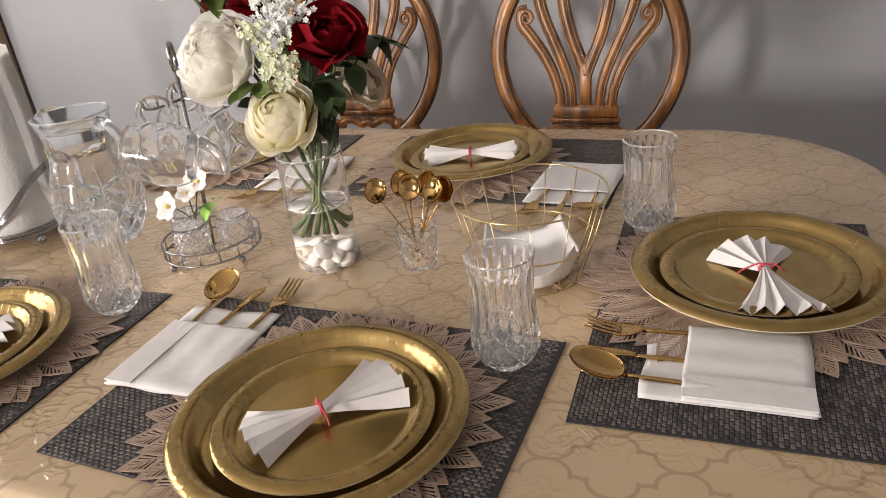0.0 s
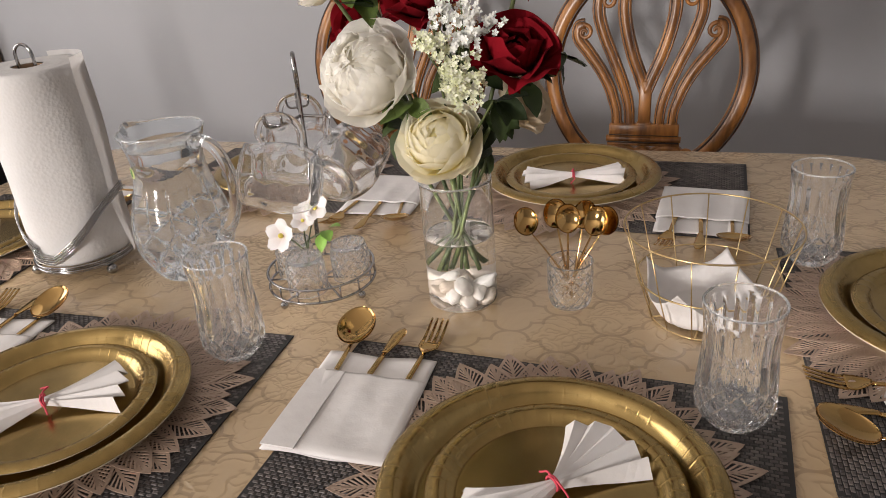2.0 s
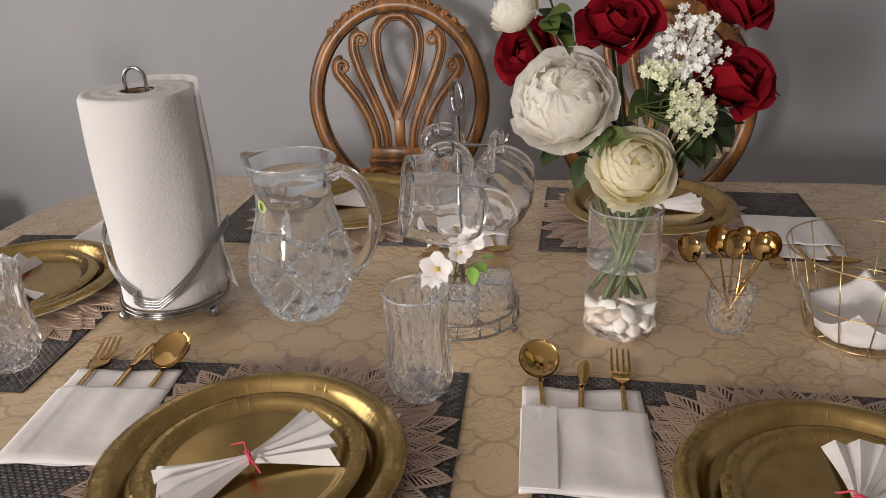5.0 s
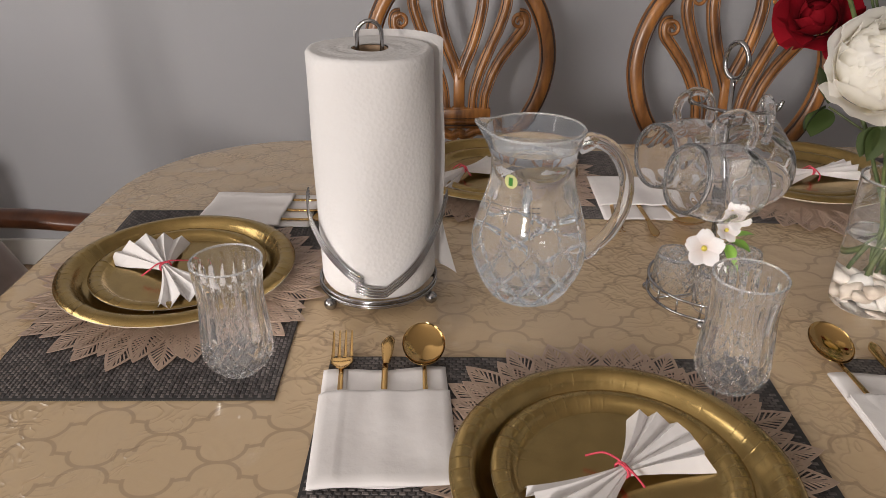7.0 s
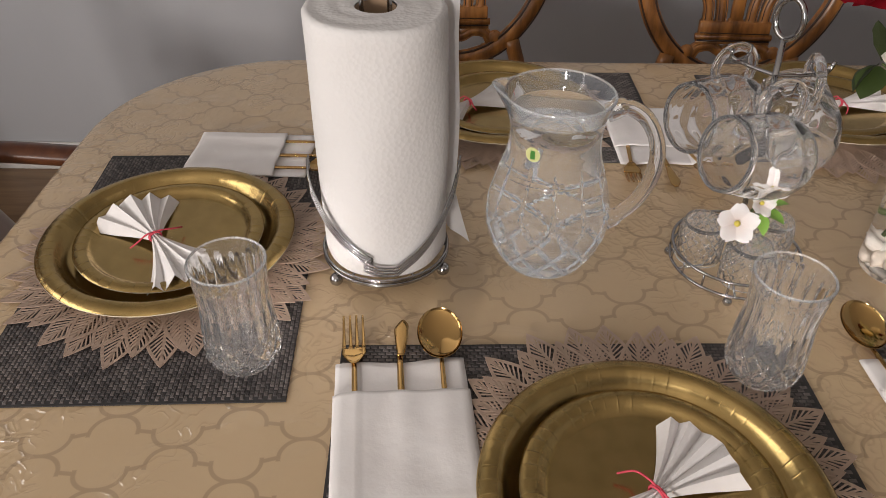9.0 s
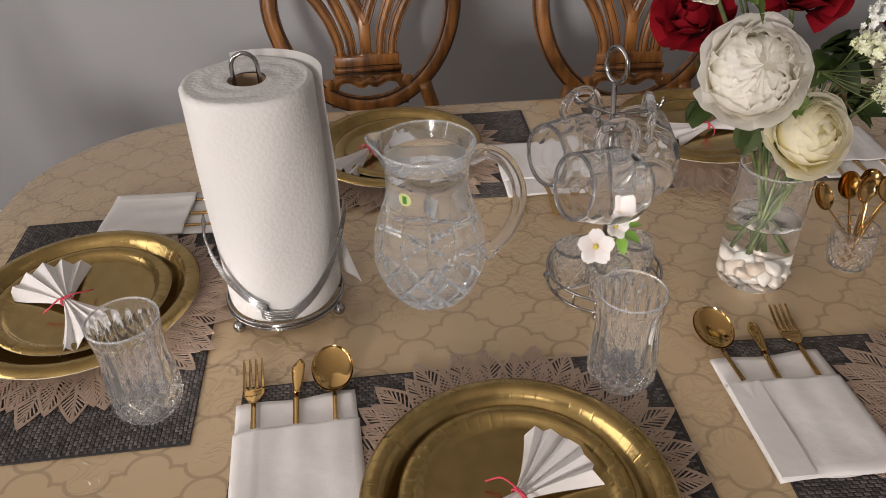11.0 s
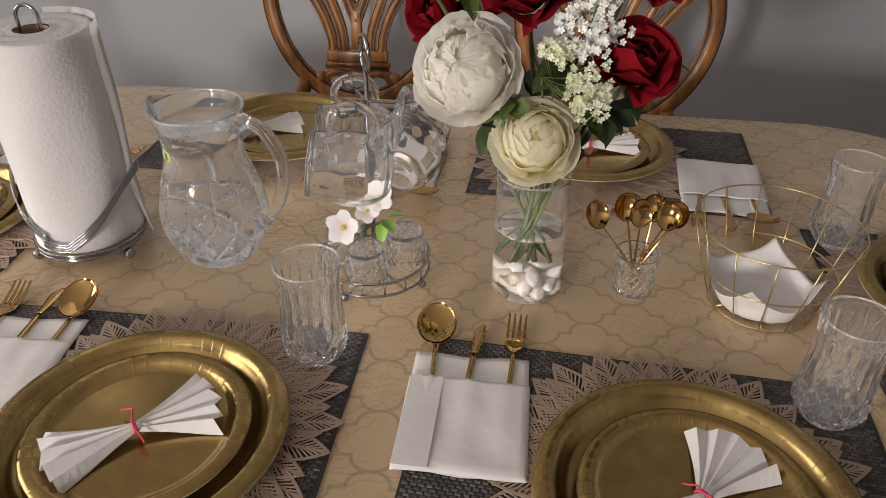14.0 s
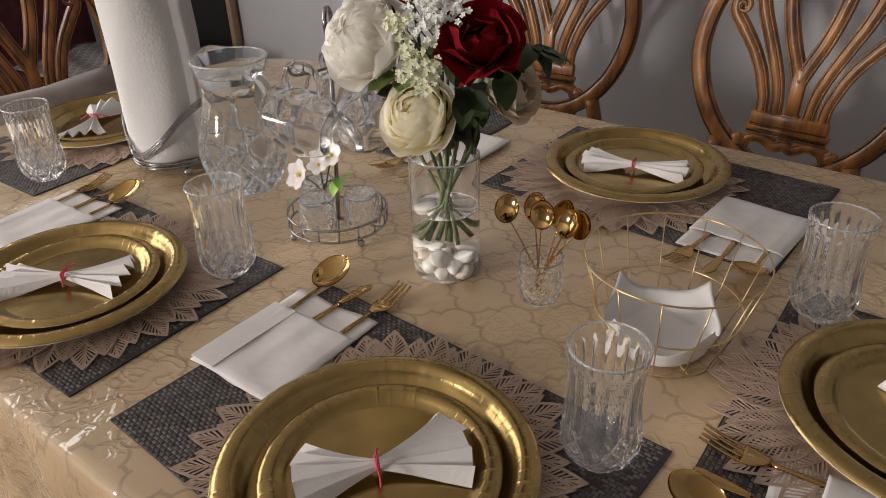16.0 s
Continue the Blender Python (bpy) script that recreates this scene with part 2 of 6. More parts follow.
bump(PLY, node(PLY, "ShaderNodeTexVoronoi", Scale=150.0).outputs[0], 0.4, 0.0008)
ply_t = PLY.node_tree.nodes.new("ShaderNodeBsdfTranslucent")
ply_t.inputs["Color"].default_value = (0.80, 0.77, 0.75, 1)
ply_m = PLY.node_tree.nodes.new("ShaderNodeMixShader")
ply_m.inputs[0].default_value = 0.45
link(PLY, bsdf(PLY).outputs[0], ply_m.inputs[1])
link(PLY, ply_t.outputs[0], ply_m.inputs[2])
link(PLY, ply_m.outputs[0], PLY.node_tree.nodes["Material Output"].inputs[0])
CARD = mat("cardboard_core", (0.28, 0.19, 0.12), 0.9)
YARN = mat("pink_yarn", (0.65, 0.07, 0.11), 0.8)
noise_bump(YARN, 900, 0.6, 0.001)

STONE = mat("white_river_stone", (0.75, 0.72, 0.67), 0.35)
oi = node(STONE, "ShaderNodeObjectInfo")
link(STONE, blend(STONE, oi.outputs["Random"], (0.82, 0.81, 0.78), (0.68, 0.56, 0.44)), bsdf(STONE).inputs["Base Color"])


def petal_mat(name, inner, outer, thin=0.0, rough=0.75, sheen=0.0):
    m = mat(name, outer, rough, Sheen_Weight=sheen, Sheen_Roughness=0.6)
    u = node(m, "ShaderNodeUVMap")
    s = node(m, "ShaderNodeSeparateXYZ")
    link(m, u.outputs[0], s.inputs[0])
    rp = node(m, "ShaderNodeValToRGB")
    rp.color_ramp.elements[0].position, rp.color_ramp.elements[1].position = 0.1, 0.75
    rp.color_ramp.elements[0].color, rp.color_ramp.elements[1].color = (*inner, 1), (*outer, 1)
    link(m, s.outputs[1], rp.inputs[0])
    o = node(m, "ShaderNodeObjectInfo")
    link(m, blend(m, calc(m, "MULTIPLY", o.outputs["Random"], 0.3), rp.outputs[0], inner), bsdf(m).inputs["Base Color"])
    v = node(m, "ShaderNodeTexNoise", Scale=1.0, Detail=3.0)
    mp = node(m, "ShaderNodeMapping")
    mp.inputs["Scale"].default_value = (60, 4, 1)
    link(m, u.outputs[0], mp.inputs[0])
    link(m, mp.outputs[0], v.inputs["Vector"])
    bump(m, v.outputs[0], 0.2, 0.00012)
    if thin:
        tr = m.node_tree.nodes.new("ShaderNodeBsdfTranslucent")
        link(m, bsdf(m).inputs["Base Color"].links[0].from_socket, tr.inputs["Color"])
        mx = m.node_tree.nodes.new("ShaderNodeMixShader")
        mx.inputs[0].default_value = thin
        link(m, bsdf(m).outputs[0], mx.inputs[1])
        link(m, tr.outputs[0], mx.inputs[2])
        link(m, mx.outputs[0], m.node_tree.nodes["Material Output"].inputs[0])
    return m


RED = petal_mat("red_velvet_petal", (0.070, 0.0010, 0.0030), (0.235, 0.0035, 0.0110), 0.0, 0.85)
bsdf(RED).inputs["Specular IOR Level"].default_value = 0.15
WHITE_P = petal_mat("white_silk_petal", (0.98, 0.94, 0.82), (0.99, 0.98, 0.95), 0.60, 0.5, 0.0)
CREAM_P = petal_mat("cream_silk_petal", (0.97, 0.89, 0.48), (0.99, 0.962, 0.86), 0.60, 0.5, 0.0)
PEACH_P = petal_mat("beige_silk_petal", (0.70, 0.60, 0.42), (0.75, 0.66, 0.52), 0.3)
BLOSSOM_P = petal_mat("blossom_petal", (0.84, 0.76, 0.74), (0.90, 0.89, 0.885), 0.3)
LEAF = mat("silk_leaf", (0.04, 0.10, 0.03), 0.5)
lo_ = node(LEAF, "ShaderNodeObjectInfo")
link(LEAF, blend(LEAF, lo_.outputs["Random"], (0.016, 0.030, 0.008), (0.050, 0.080, 0.018)), bsdf(LEAF).inputs["Base Color"])
noise_bump(LEAF, 120, 0.4, 0.001)
BRIGHT_LEAF = mat("bright_leaf", (0.20, 0.38, 0.06), 0.45)
FRESH_LEAF = mat("fresh_silk_leaf", (0.11, 0.18, 0.035), 0.5)
vary(FRESH_LEAF, (0.07, 0.13, 0.025), (0.16, 0.22, 0.05), 60)
noise_bump(FRESH_LEAF, 120, 0.4, 0.001)
STEM = mat("green_stem", (0.13, 0.20, 0.05), 0.5)
vary(STEM, (0.045, 0.07, 0.02), (0.12, 0.15, 0.05), 50)
def breath(name, c1, c2):
    m = mat(name, c1, 0.8)
    bi = node(m, "ShaderNodeNewGeometry")
    link(m, blend(m, bi.outputs["Random Per Island"], c1, c2), bsdf(m).inputs["Base Color"])
    return m


BREATH = breath("white_filler_bloom", (0.92, 0.93, 0.93), (0.84, 0.86, 0.78))
BREATH_GREEN = breath("pale_green_filler_bloom", (0.88, 0.89, 0.76), (0.72, 0.76, 0.45))
YELLOW = mat("stamen_yellow", (0.6, 0.5, 0.08), 0.7)

VELVET = mat("mauve_velvet", (0.20, 0.155, 0.15), 0.9, Sheen_Weight=0.6)
vary(VELVET, (0.15, 0.115, 0.11), (0.25, 0.20, 0.19), 12)
REDCLOTH = mat("dark_red_upholstery", (0.05, 0.005, 0.01), 0.9)
vary(REDCLOTH, (0.030, 0.003, 0.006), (0.075, 0.008, 0.013), 25)
LACE = mat("grey_lattice_throw", (0.30, 0.29, 0.31), 0.9)
lb = node(LACE, "ShaderNodeTexBrick", Scale=1.0)
lb.inputs["Brick Width"].default_value, lb.inputs["Row Height"].default_value = 0.036, 0.036
lb.inputs["Mortar Size"].default_value = 0.005
lb.inputs["Color1"].default_value, lb.inputs["Color2"].default_value, lb.inputs["Mortar"].default_value = (0.12, 0.112, 0.115, 1), (0.14, 0.132, 0.135, 1), (0.21, 0.20, 0.203, 1)
lm = node(LACE, "ShaderNodeMapping")
lm.inputs["Rotation"].default_value = (0, 0, radians(45))
link(LACE, coords(LACE), lm.inputs[0])
link(LACE, lm.outputs[0], lb.inputs["Vector"])
link(LACE, lb.outputs["Color"], bsdf(LACE).inputs["Base Color"])
BLACK = mat("black_lacquer", (0.012, 0.012, 0.013), 0.45)
SEATCLOTH = mat("beige_seat_cloth", (0.36, 0.28, 0.2), 0.9)
HOSE = mat("brown_hose_plastic", (0.022, 0.016, 0.012), 0.5)
ORANGE = mat("orange_plastic", (0.50, 0.06, 0.02), 0.35)
GREEN_PRINT = mat("green_print", (0.05, 0.22, 0.03), 0.5)
STICKER = mat("pale_sticker", (0.58, 0.60, 0.27), 0.5)
GREY_PRINT = mat("grey_print", (0.10, 0.10, 0.11), 0.5)

# ---- builders ----
T = 0.76  # height of the laid table


def mesh(name, verts, faces, material, smooth=True, uvs=None):
    me = bpy.data.meshes.new(name)
    me.from_pydata([tuple(v) for v in verts], [], faces)
    me.update()
    if smooth:
        me.shade_smooth()
    if uvs:
        layer = me.uv_layers.new(name="UVMap")
        for lo in me.loops:
            layer.data[lo.index].uv = uvs[lo.vertex_index]
    if material:
        me.materials.append(material)
    return me


def link_part(name, me, parent=None, label="", m=None):
    ob = new(name, me)
    if parent:
        ob.parent = parent
    if m is not None:
        ob.matrix_basis = m
    if label:
        tagged(ob, label)
    return ob


def part(name, geo, material, parent=None, label="", m=None, smooth=True):
    """One mesh object of (verts, faces) under a thing or a part."""
    return link_part(name, mesh(name, geo[0], geo[1], material, smooth), parent, label, m)


def thing(name, label, category, m=None, group="", kind=""):
    ob = new(name)
    ob.empty_display_size = 0.02
    if m is not None:
        ob.matrix_basis = m
    return tagged(ob, label, category, group, kind)


def join(*geos):
    vs, fs = [], []
    for v, f in geos:
        n = len(vs)
        vs += list(v)
        fs += [tuple(i + n for i in q) for q in f]
    return vs, fs


def moved(geo, m):
    return [m @ Vector(v) for v in geo[0]], geo[1]


def box(x0, x1, y0, y1, z0, z1, bevel=0.0, seg=2):
    bm = bmesh.new()
    bmesh.ops.create_cube(bm, size=1.0)
    for v in bm.verts:
        v.co = Vector((x0 + (v.co.x + 0.5) * (x1 - x0), y0 + (v.co.y + 0.5) * (y1 - y0), z0 + (v.co.z + 0.5) * (z1 - z0)))
    if bevel:
        bmesh.ops.bevel(bm, geom=bm.edges[:], offset=bevel, segments=seg, affect="EDGES", profile=0.5)
    bm.verts.index_update()
    out = [v.co.copy() for v in bm.verts], [tuple(v.index for v in f.verts) for f in bm.faces]
    bm.free()
    return out


def ball(r, place=(0, 0, 0), u=16, v=10, squash=(1, 1, 1)):
    prof = [(r * math.sin(math.pi * i / v), -r * math.cos(math.pi * i / v)) for i in range(v + 1)]
    vs, fs = lathe(prof, u)
    return [Vector((p[0] * squash[0] + place[0], p[1] * squash[1] + place[1], p[2] * squash[2] + place[2])) for p in vs], fs


def lathe(profile, seg=48, wave=None, closed=False):
    """Turns a profile of (radius, z) round the z axis; wave(theta, i, r, z) may alter (r, z)."""
    vs, fs = [], []
    n = len(profile)
    for j in range(seg):
        a = 2 * math.pi * j / seg
        for i, (r, z) in enumerate(profile):
            rr, zz = wave(a, i, r, z) if wave else (r, z)
            vs.append(Vector((rr * math.cos(a), rr * math.sin(a), zz)))
    for j in range(seg):
        k = (j + 1) % seg
        for i in range(n if closed else n - 1):
            i2 = (i + 1) % n
            fs.append((j * n + i, k * n + i, k * n + i2, j * n + i2))
    return vs, fs


def tube(points, radius, seg=8, closed=False, radii=None, flat=1.0, up=None):
    """A round wire along points. flat: its second radius as a share of the first."""
    pts = [Vector(p) for p in points]
    n = len(pts)
    vs, fs = [], []
    ref = None
    for i, p in enumerate(pts):
        a = pts[(i - 1) % n] if closed or i > 0 else p
        b = pts[(i + 1) % n] if closed or i < n - 1 else p
        d = (b - a).normalized()
        if up is not None:
            ref = Vector(up) - d * d.dot(Vector(up))
        elif ref is None:
            ref = d.orthogonal()
        ref = (ref - d * d.dot(ref)).normalized()
        side = d.cross(ref)
        r = radii[i] if radii else radius
        for j in range(seg):
            t = 2 * math.pi * j / seg
            vs.append(p + ref * (r * flat * math.cos(t)) + side * (r * math.sin(t)))
    for i in range(n if closed else n - 1):
        k = (i + 1) % n
        for j in range(seg):
            l = (j + 1) % seg
            fs.append((i * seg + j, i * seg + l, k * seg + l, k * seg + j))
    if not closed:
        fs.append(tuple(range(seg))[::-1])
        fs.append(tuple((n - 1) * seg + j for j in range(seg)))
    return vs, fs


def spline(points, steps=8):
    """A smooth line through points."""
    p = [Vector(q) for q in points]
    p = [p[0] * 2 - p[1]] + p + [p[-1] * 2 - p[-2]]
    out = []
    for i in range(1, len(p) - 2):
        for s in range(steps):
            t = s / steps
            out.append(0.5 * ((2 * p[i]) + (p[i + 1] - p[i - 1]) * t + (2 * p[i - 1] - 5 * p[i] + 4 * p[i + 1] - p[i + 2]) * t * t
                              + (3 * p[i] - p[i - 1] - 3 * p[i + 1] + p[i + 2]) * t ** 3))
    out.append(p[-2])
    return out


def circle(r, z=0.0, n=48, c=(0, 0), a0=0.0, a1=360.0):
    full = a1 - a0 >= 360
    return [Vector((c[0] + r * math.cos(radians(a0 + (a1 - a0) * i / (n if full else n - 1))), c[1] + r * math.sin(radians(a0 + (a1 - a0) * i / (n if full else n - 1))), z)) for i in range(n)]


def grid(nx, ny, fn):
    vs = [Vector(fn(i / (nx - 1), j / (ny - 1))) for j in range(ny) for i in range(nx)]
    fs = [(j * nx + i, j * nx + i + 1, (j + 1) * nx + i + 1, (j + 1) * nx + i) for j in range(ny - 1) for i in range(nx - 1)]
    return vs, fs


def slab(nx, ny, fn, thick):
    """A sheet fn(u, v) given a thickness below it, with closed sides."""
    top, f1 = grid(nx, ny, fn)
    low = [v - Vector((0, 0, thick)) for v in top]
    n = len(top)
    fs = f1 + [tuple(i + n for i in q)[::-1] for q in f1]
    rim = [i for i in range(nx)] + [j * nx + nx - 1 for j in range(1, ny)] + [(ny - 1) * nx + i for i in range(nx - 2, -1, -1)] + [j * nx for j in range(ny - 2, 0, -1)]
    for a, b in zip(rim, rim[1:] + rim[:1]):
        fs.append((b, a, a + n, b + n))
    return top + low, fs


# ---- room ----
def room():
    x0, x1, y0, y1, h, w = -3.2, 2.5, -3.4, 1.40, 2.65, 0.12
    tagged(part("floor", box(x0, x1, y0, y1, -0.1, 0.0), FLOOR, smooth=False), "brown wooden floor of the dining room", "floor", kind="structure")
    tagged(part("ceiling", box(x0 - w, x1 + w, y0 - w, y1 + w, h, h + 0.1), CEIL, smooth=False), "plain white painted ceiling", "ceiling", kind="structure")
    tagged(part("wall_north", box(x0 - w, x1 + w, y1, y1 + w, -0.1, h), WALL, smooth=False), "grey painted wall behind the chairs", "wall", kind="structure")
    tagged(part("wall_east", box(x1, x1 + w, y0, y1, -0.1, h), WALL, smooth=False), "grey painted side wall", "wall", kind="structure")
    # west wall with an opening
    a, b, lo, hi = -2.2, 0.40, 1.10, 2.40
    tagged(part("wall_west", join(box(x0 - w, x0, y0, a, -0.1, h), box(x0 - w, x0, b, y1, -0.1, h), box(x0 - w, x0, a, b, -0.1, lo), box(x0 - w, x0, a, b, hi, h)), WALL, smooth=False), "grey painted wall with a window opening", "wall", kind="structure")
    c, d, lo2, hi2 = -2.05, -0.65, 1.06, 2.24
    tagged(part("wall_south", join(box(x0 - w, c, y0 - w, y0, -0.1, h), box(d, x1 + w, y0 - w, y0, -0.1, h), box(c, d, y0 - w, y0, -0.1, lo2), box(c, d, y0 - w, y0, hi2, h)), WALL, smooth=False), "grey painted wall with a window opening", "wall", kind="structure")
    for name, along, p, q, zl, zh, at in (("window_1", "y", a, b, lo, hi, x0 - 0.06), ("window_2", "x", c, d, lo2, hi2, y0 - 0.06)):
        win = thing(name, "white framed window letting in daylight", "window", kind="structure")

        def bar(u0, u1, z0, z1, t=0.03):
            return box(at - t, at + t, u0, u1, z0, z1, 0.004) if along == "y" else box(u0, u1, at - t, at + t, z0, z1, 0.004)
        part("window_frame", join(bar(p + 0.001, p + 0.05, zl, zh), bar(q - 0.05, q - 0.001, zl, zh), bar(p + 0.05, q - 0.05, zl + 0.001, zl + 0.05), bar(p + 0.05, q - 0.05, zh - 0.05, zh - 0.001)), TRIM, win, smooth=False)
        part("mullion", bar((p + q) / 2 - 0.02, (p + q) / 2 + 0.02, zl + 0.05, zh - 0.05, 0.02), TRIM, win, smooth=False)
        for u0, u1 in ((p + 0.05, (p + q) / 2 - 0.02), ((p + q) / 2 + 0.02, q - 0.05)):
            pane = part("pane", bar(u0, u1, zl + 0.05, zh - 0.05, 0.003), GLASS_PANE, win, smooth=False)
            pane.visible_shadow = False
    tagged(part("baseboard", box(x0, x1, y1 - 0.015, y1 - 0.001, 0.0, 0.10, 0.004), TRIM, smooth=False), "white baseboard along the grey wall", "baseboard", kind="structure")


room()


# ---- table, cloth ----
HALF_X, HALF_Y, CORNER = 0.92, 0.545, 0.28


def outline(scale_out=0.0, n=200):
    """The table's edge: a rectangle with large round corners and slightly bowed ends."""
    a, b, r = HALF_X + scale_out, HALF_Y + scale_out, CORNER + scale_out
    pts = []
    for cx, cy, s in ((a - r, b - r, 0), (-a + r, b - r, 90), (-a + r, -b + r, 180), (a - r, -b + r, 270)):
        for i in range(16):
            t = radians(s + 90 * i / 15)
            pts.append(Vector((cx + r * math.cos(t), cy + r * math.sin(t), 0)))
    # even spacing
    pts.append(pts[0])
    ds = [0]
    for p, q in zip(pts, pts[1:]):
        ds.append(ds[-1] + (q - p).length)
    out, k = [], 0
    for i in range(n):
        d = ds[-1] * i / n
        while ds[k + 1] < d:
            k += 1
        f = (d - ds[k]) / max(1e-9, ds[k + 1] - ds[k])
        p = pts[k].lerp(pts[k + 1], f)
        p.x *= 1 + 0.012 * (1 - (p.y / b) ** 2)
        out.append(p)
    return out


def table():
    t = thing("dining_table", "long wooden dining table hidden under a patterned cloth", "table")
    o = outline(-0.012, 120)
    n = len(o)
    vs = [Vector((p.x, p.y, T - 0.004)) for p in o] + [Vector((p.x, p.y, T - 0.04)) for p in o]
    fs = [tuple(range(n)), tuple(range(2 * n - 1, n - 1, -1))] + [(i, (i + 1) % n, n + (i + 1) % n, n + i)[::-1] for i in range(n)]
    part("tabletop", (vs, fs), WOOD, t, smooth=False)
    for x in (-0.48, 0.48):
        part("pedestal", lathe([(0, 0.0), (0.05, 0.0), (0.06, 0.12), (0.09, 0.3), (0.055, 0.5), (0.07, T - 0.04), (0, T - 0.04)], 24), WOOD, t, m=pose(x, 0, 0))
        for s in (-1, 1):
            part("foot", box(x - 0.04, x + 0.04, min(0.06 * s, 0.36 * s), max(0.06 * s, 0.36 * s), 0.0, 0.08, 0.015), WOOD, t)
    return t


table()


def tablecloth():
    rings = []
    n = 420
    base = outline(0.0, n)
    for f in (0.0, 0.25, 0.5, 0.7, 0.85, 0.93, 0.975):
        rings.append([Vector((p.x * f, p.y * f, T)) for p in base] if f else None)
    rings = rings[1:]
    for out, z in ((-0.004, T - 0.0004), (0.0015, T - 0.003), (0.004, T - 0.010)):
        rings.append([Vector((p.x, p.y, z)) for p in outline(out, n)])
    for k in range(1, 13):
        d = k / 12
        ring = []
        for i, p in enumerate(outline(0.005, n)):
            nrm = Vector((p.x / HALF_X ** 2, p.y / HALF_Y ** 2, 0)).normalized()
            fold = math.sin(i * 2 * math.pi * 34 / n + 1.7 * math.sin(i * 0.07)) * 0.5 + 0.5 * math.sin(i * 2 * math.pi * 11 / n + 2)
            ring.append(p + nrm * (0.007 - 0.020 * d + (0.020 * fold + 0.030 * noise.noise(Vector((p.x * 16 + d * 2.5, p.y * 16, d * 1.6)))) * min(1, d * 2)) + Vector((0, 0, T - 0.012 - 0.34 * d)))
        rings.append(ring)
    vs = [Vector((0, 0, T))]
    for r in rings:
        vs += r
    fs = [(0, 1 + i, 1 + (i + 1) % n) for i in range(n)]
    for k in range(len(rings) - 1):
        a, b = 1 + k * n, 1 + (k + 1) * n
        fs += [(a + i, b + i, b + (i + 1) % n, a + (i + 1) % n) for i in range(n)]
    return tagged(part("tablecloth", (vs, fs), CLOTH), "beige trellis-patterned tablecloth under a clear plastic sheet", "tablecloth")


tablecloth()


# ---- place settings ----
def placemat_meshes():
    """The dark ground of a mat and the short raised strands woven over it."""
    rnd = random.Random(5)
    w, d, step, row = 0.235, 0.156, 0.0080, 0.0045

    def top(u, v):
        return (u - 0.5) * 2 * w, (v - 0.5) * 2 * d, 0.0021 + 0.0003 * math.sin(u * 31) * math.sin(v * 23)
    ground = mesh("placemat_ground", *slab(30, 20, top, 0.0016), MAT_BACK, False)
    vs, fs = [], []
    ny, nx = int(2 * d / row), int(2 * w / step)
    for j in range(ny):
        y = -d + row * (j + 0.5)
        for i in range(nx):
            x = -w + step * (i + (0.75 if j % 2 else 0.25)) + rnd.uniform(-0.0002, 0.0002)
            if x + 0.0038 > w or x - 0.0038 < -w:
                continue
            z = 0.0020 + 0.0003 * math.sin((x / w + 1) * 15.5) * math.sin((y / d + 1) * 11.5)
            k = len(vs)
            hx, hy, up = 0.0037 * rnd.uniform(0.88, 1.0), 0.0021 * rnd.uniform(0.85, 1.0), rnd.uniform(0.0006, 0.0010)
            vs += [(x - hx, y - hy, z), (x + hx, y - hy, z), (x + hx, y + hy, z), (x - hx, y + hy, z)]
            vs += [(x - hx * 0.6, y - hy * 0.6, z + up), (x + hx * 0.6, y - hy * 0.6, z + up), (x + hx * 0.6, y + hy * 0.6, z + up), (x - hx * 0.6, y + hy * 0.6, z + up)]
            fs += [(k + 4, k + 5, k + 6, k + 7), (k, k + 1, k + 5, k + 4), (k + 1, k + 2, k + 6, k + 5), (k + 2, k + 3, k + 7, k + 6), (k + 3, k, k + 4, k + 7)]
    return ground, mesh("placemat_weave", vs, fs, MAT, False)


PLACEMAT = placemat_meshes()
for x, y, a in ((0.296, -0.350, -2.5), (-0.252, -0.350, 1.0), (0.295, 0.323, -2.0), (-0.285, 0.336, 0.0), (-0.700, -0.045, 92), (0.716, -0.096, 91)):
    pm = thing("placemat", "charcoal woven vinyl placemat lying on the tablecloth", "placemat", pose(x, y, T, 0, 0, a), "placemats")
    link_part("ground", PLACEMAT[0], pm)
    tagged(link_part("weave", PLACEMAT[1], pm), kind="stuff")


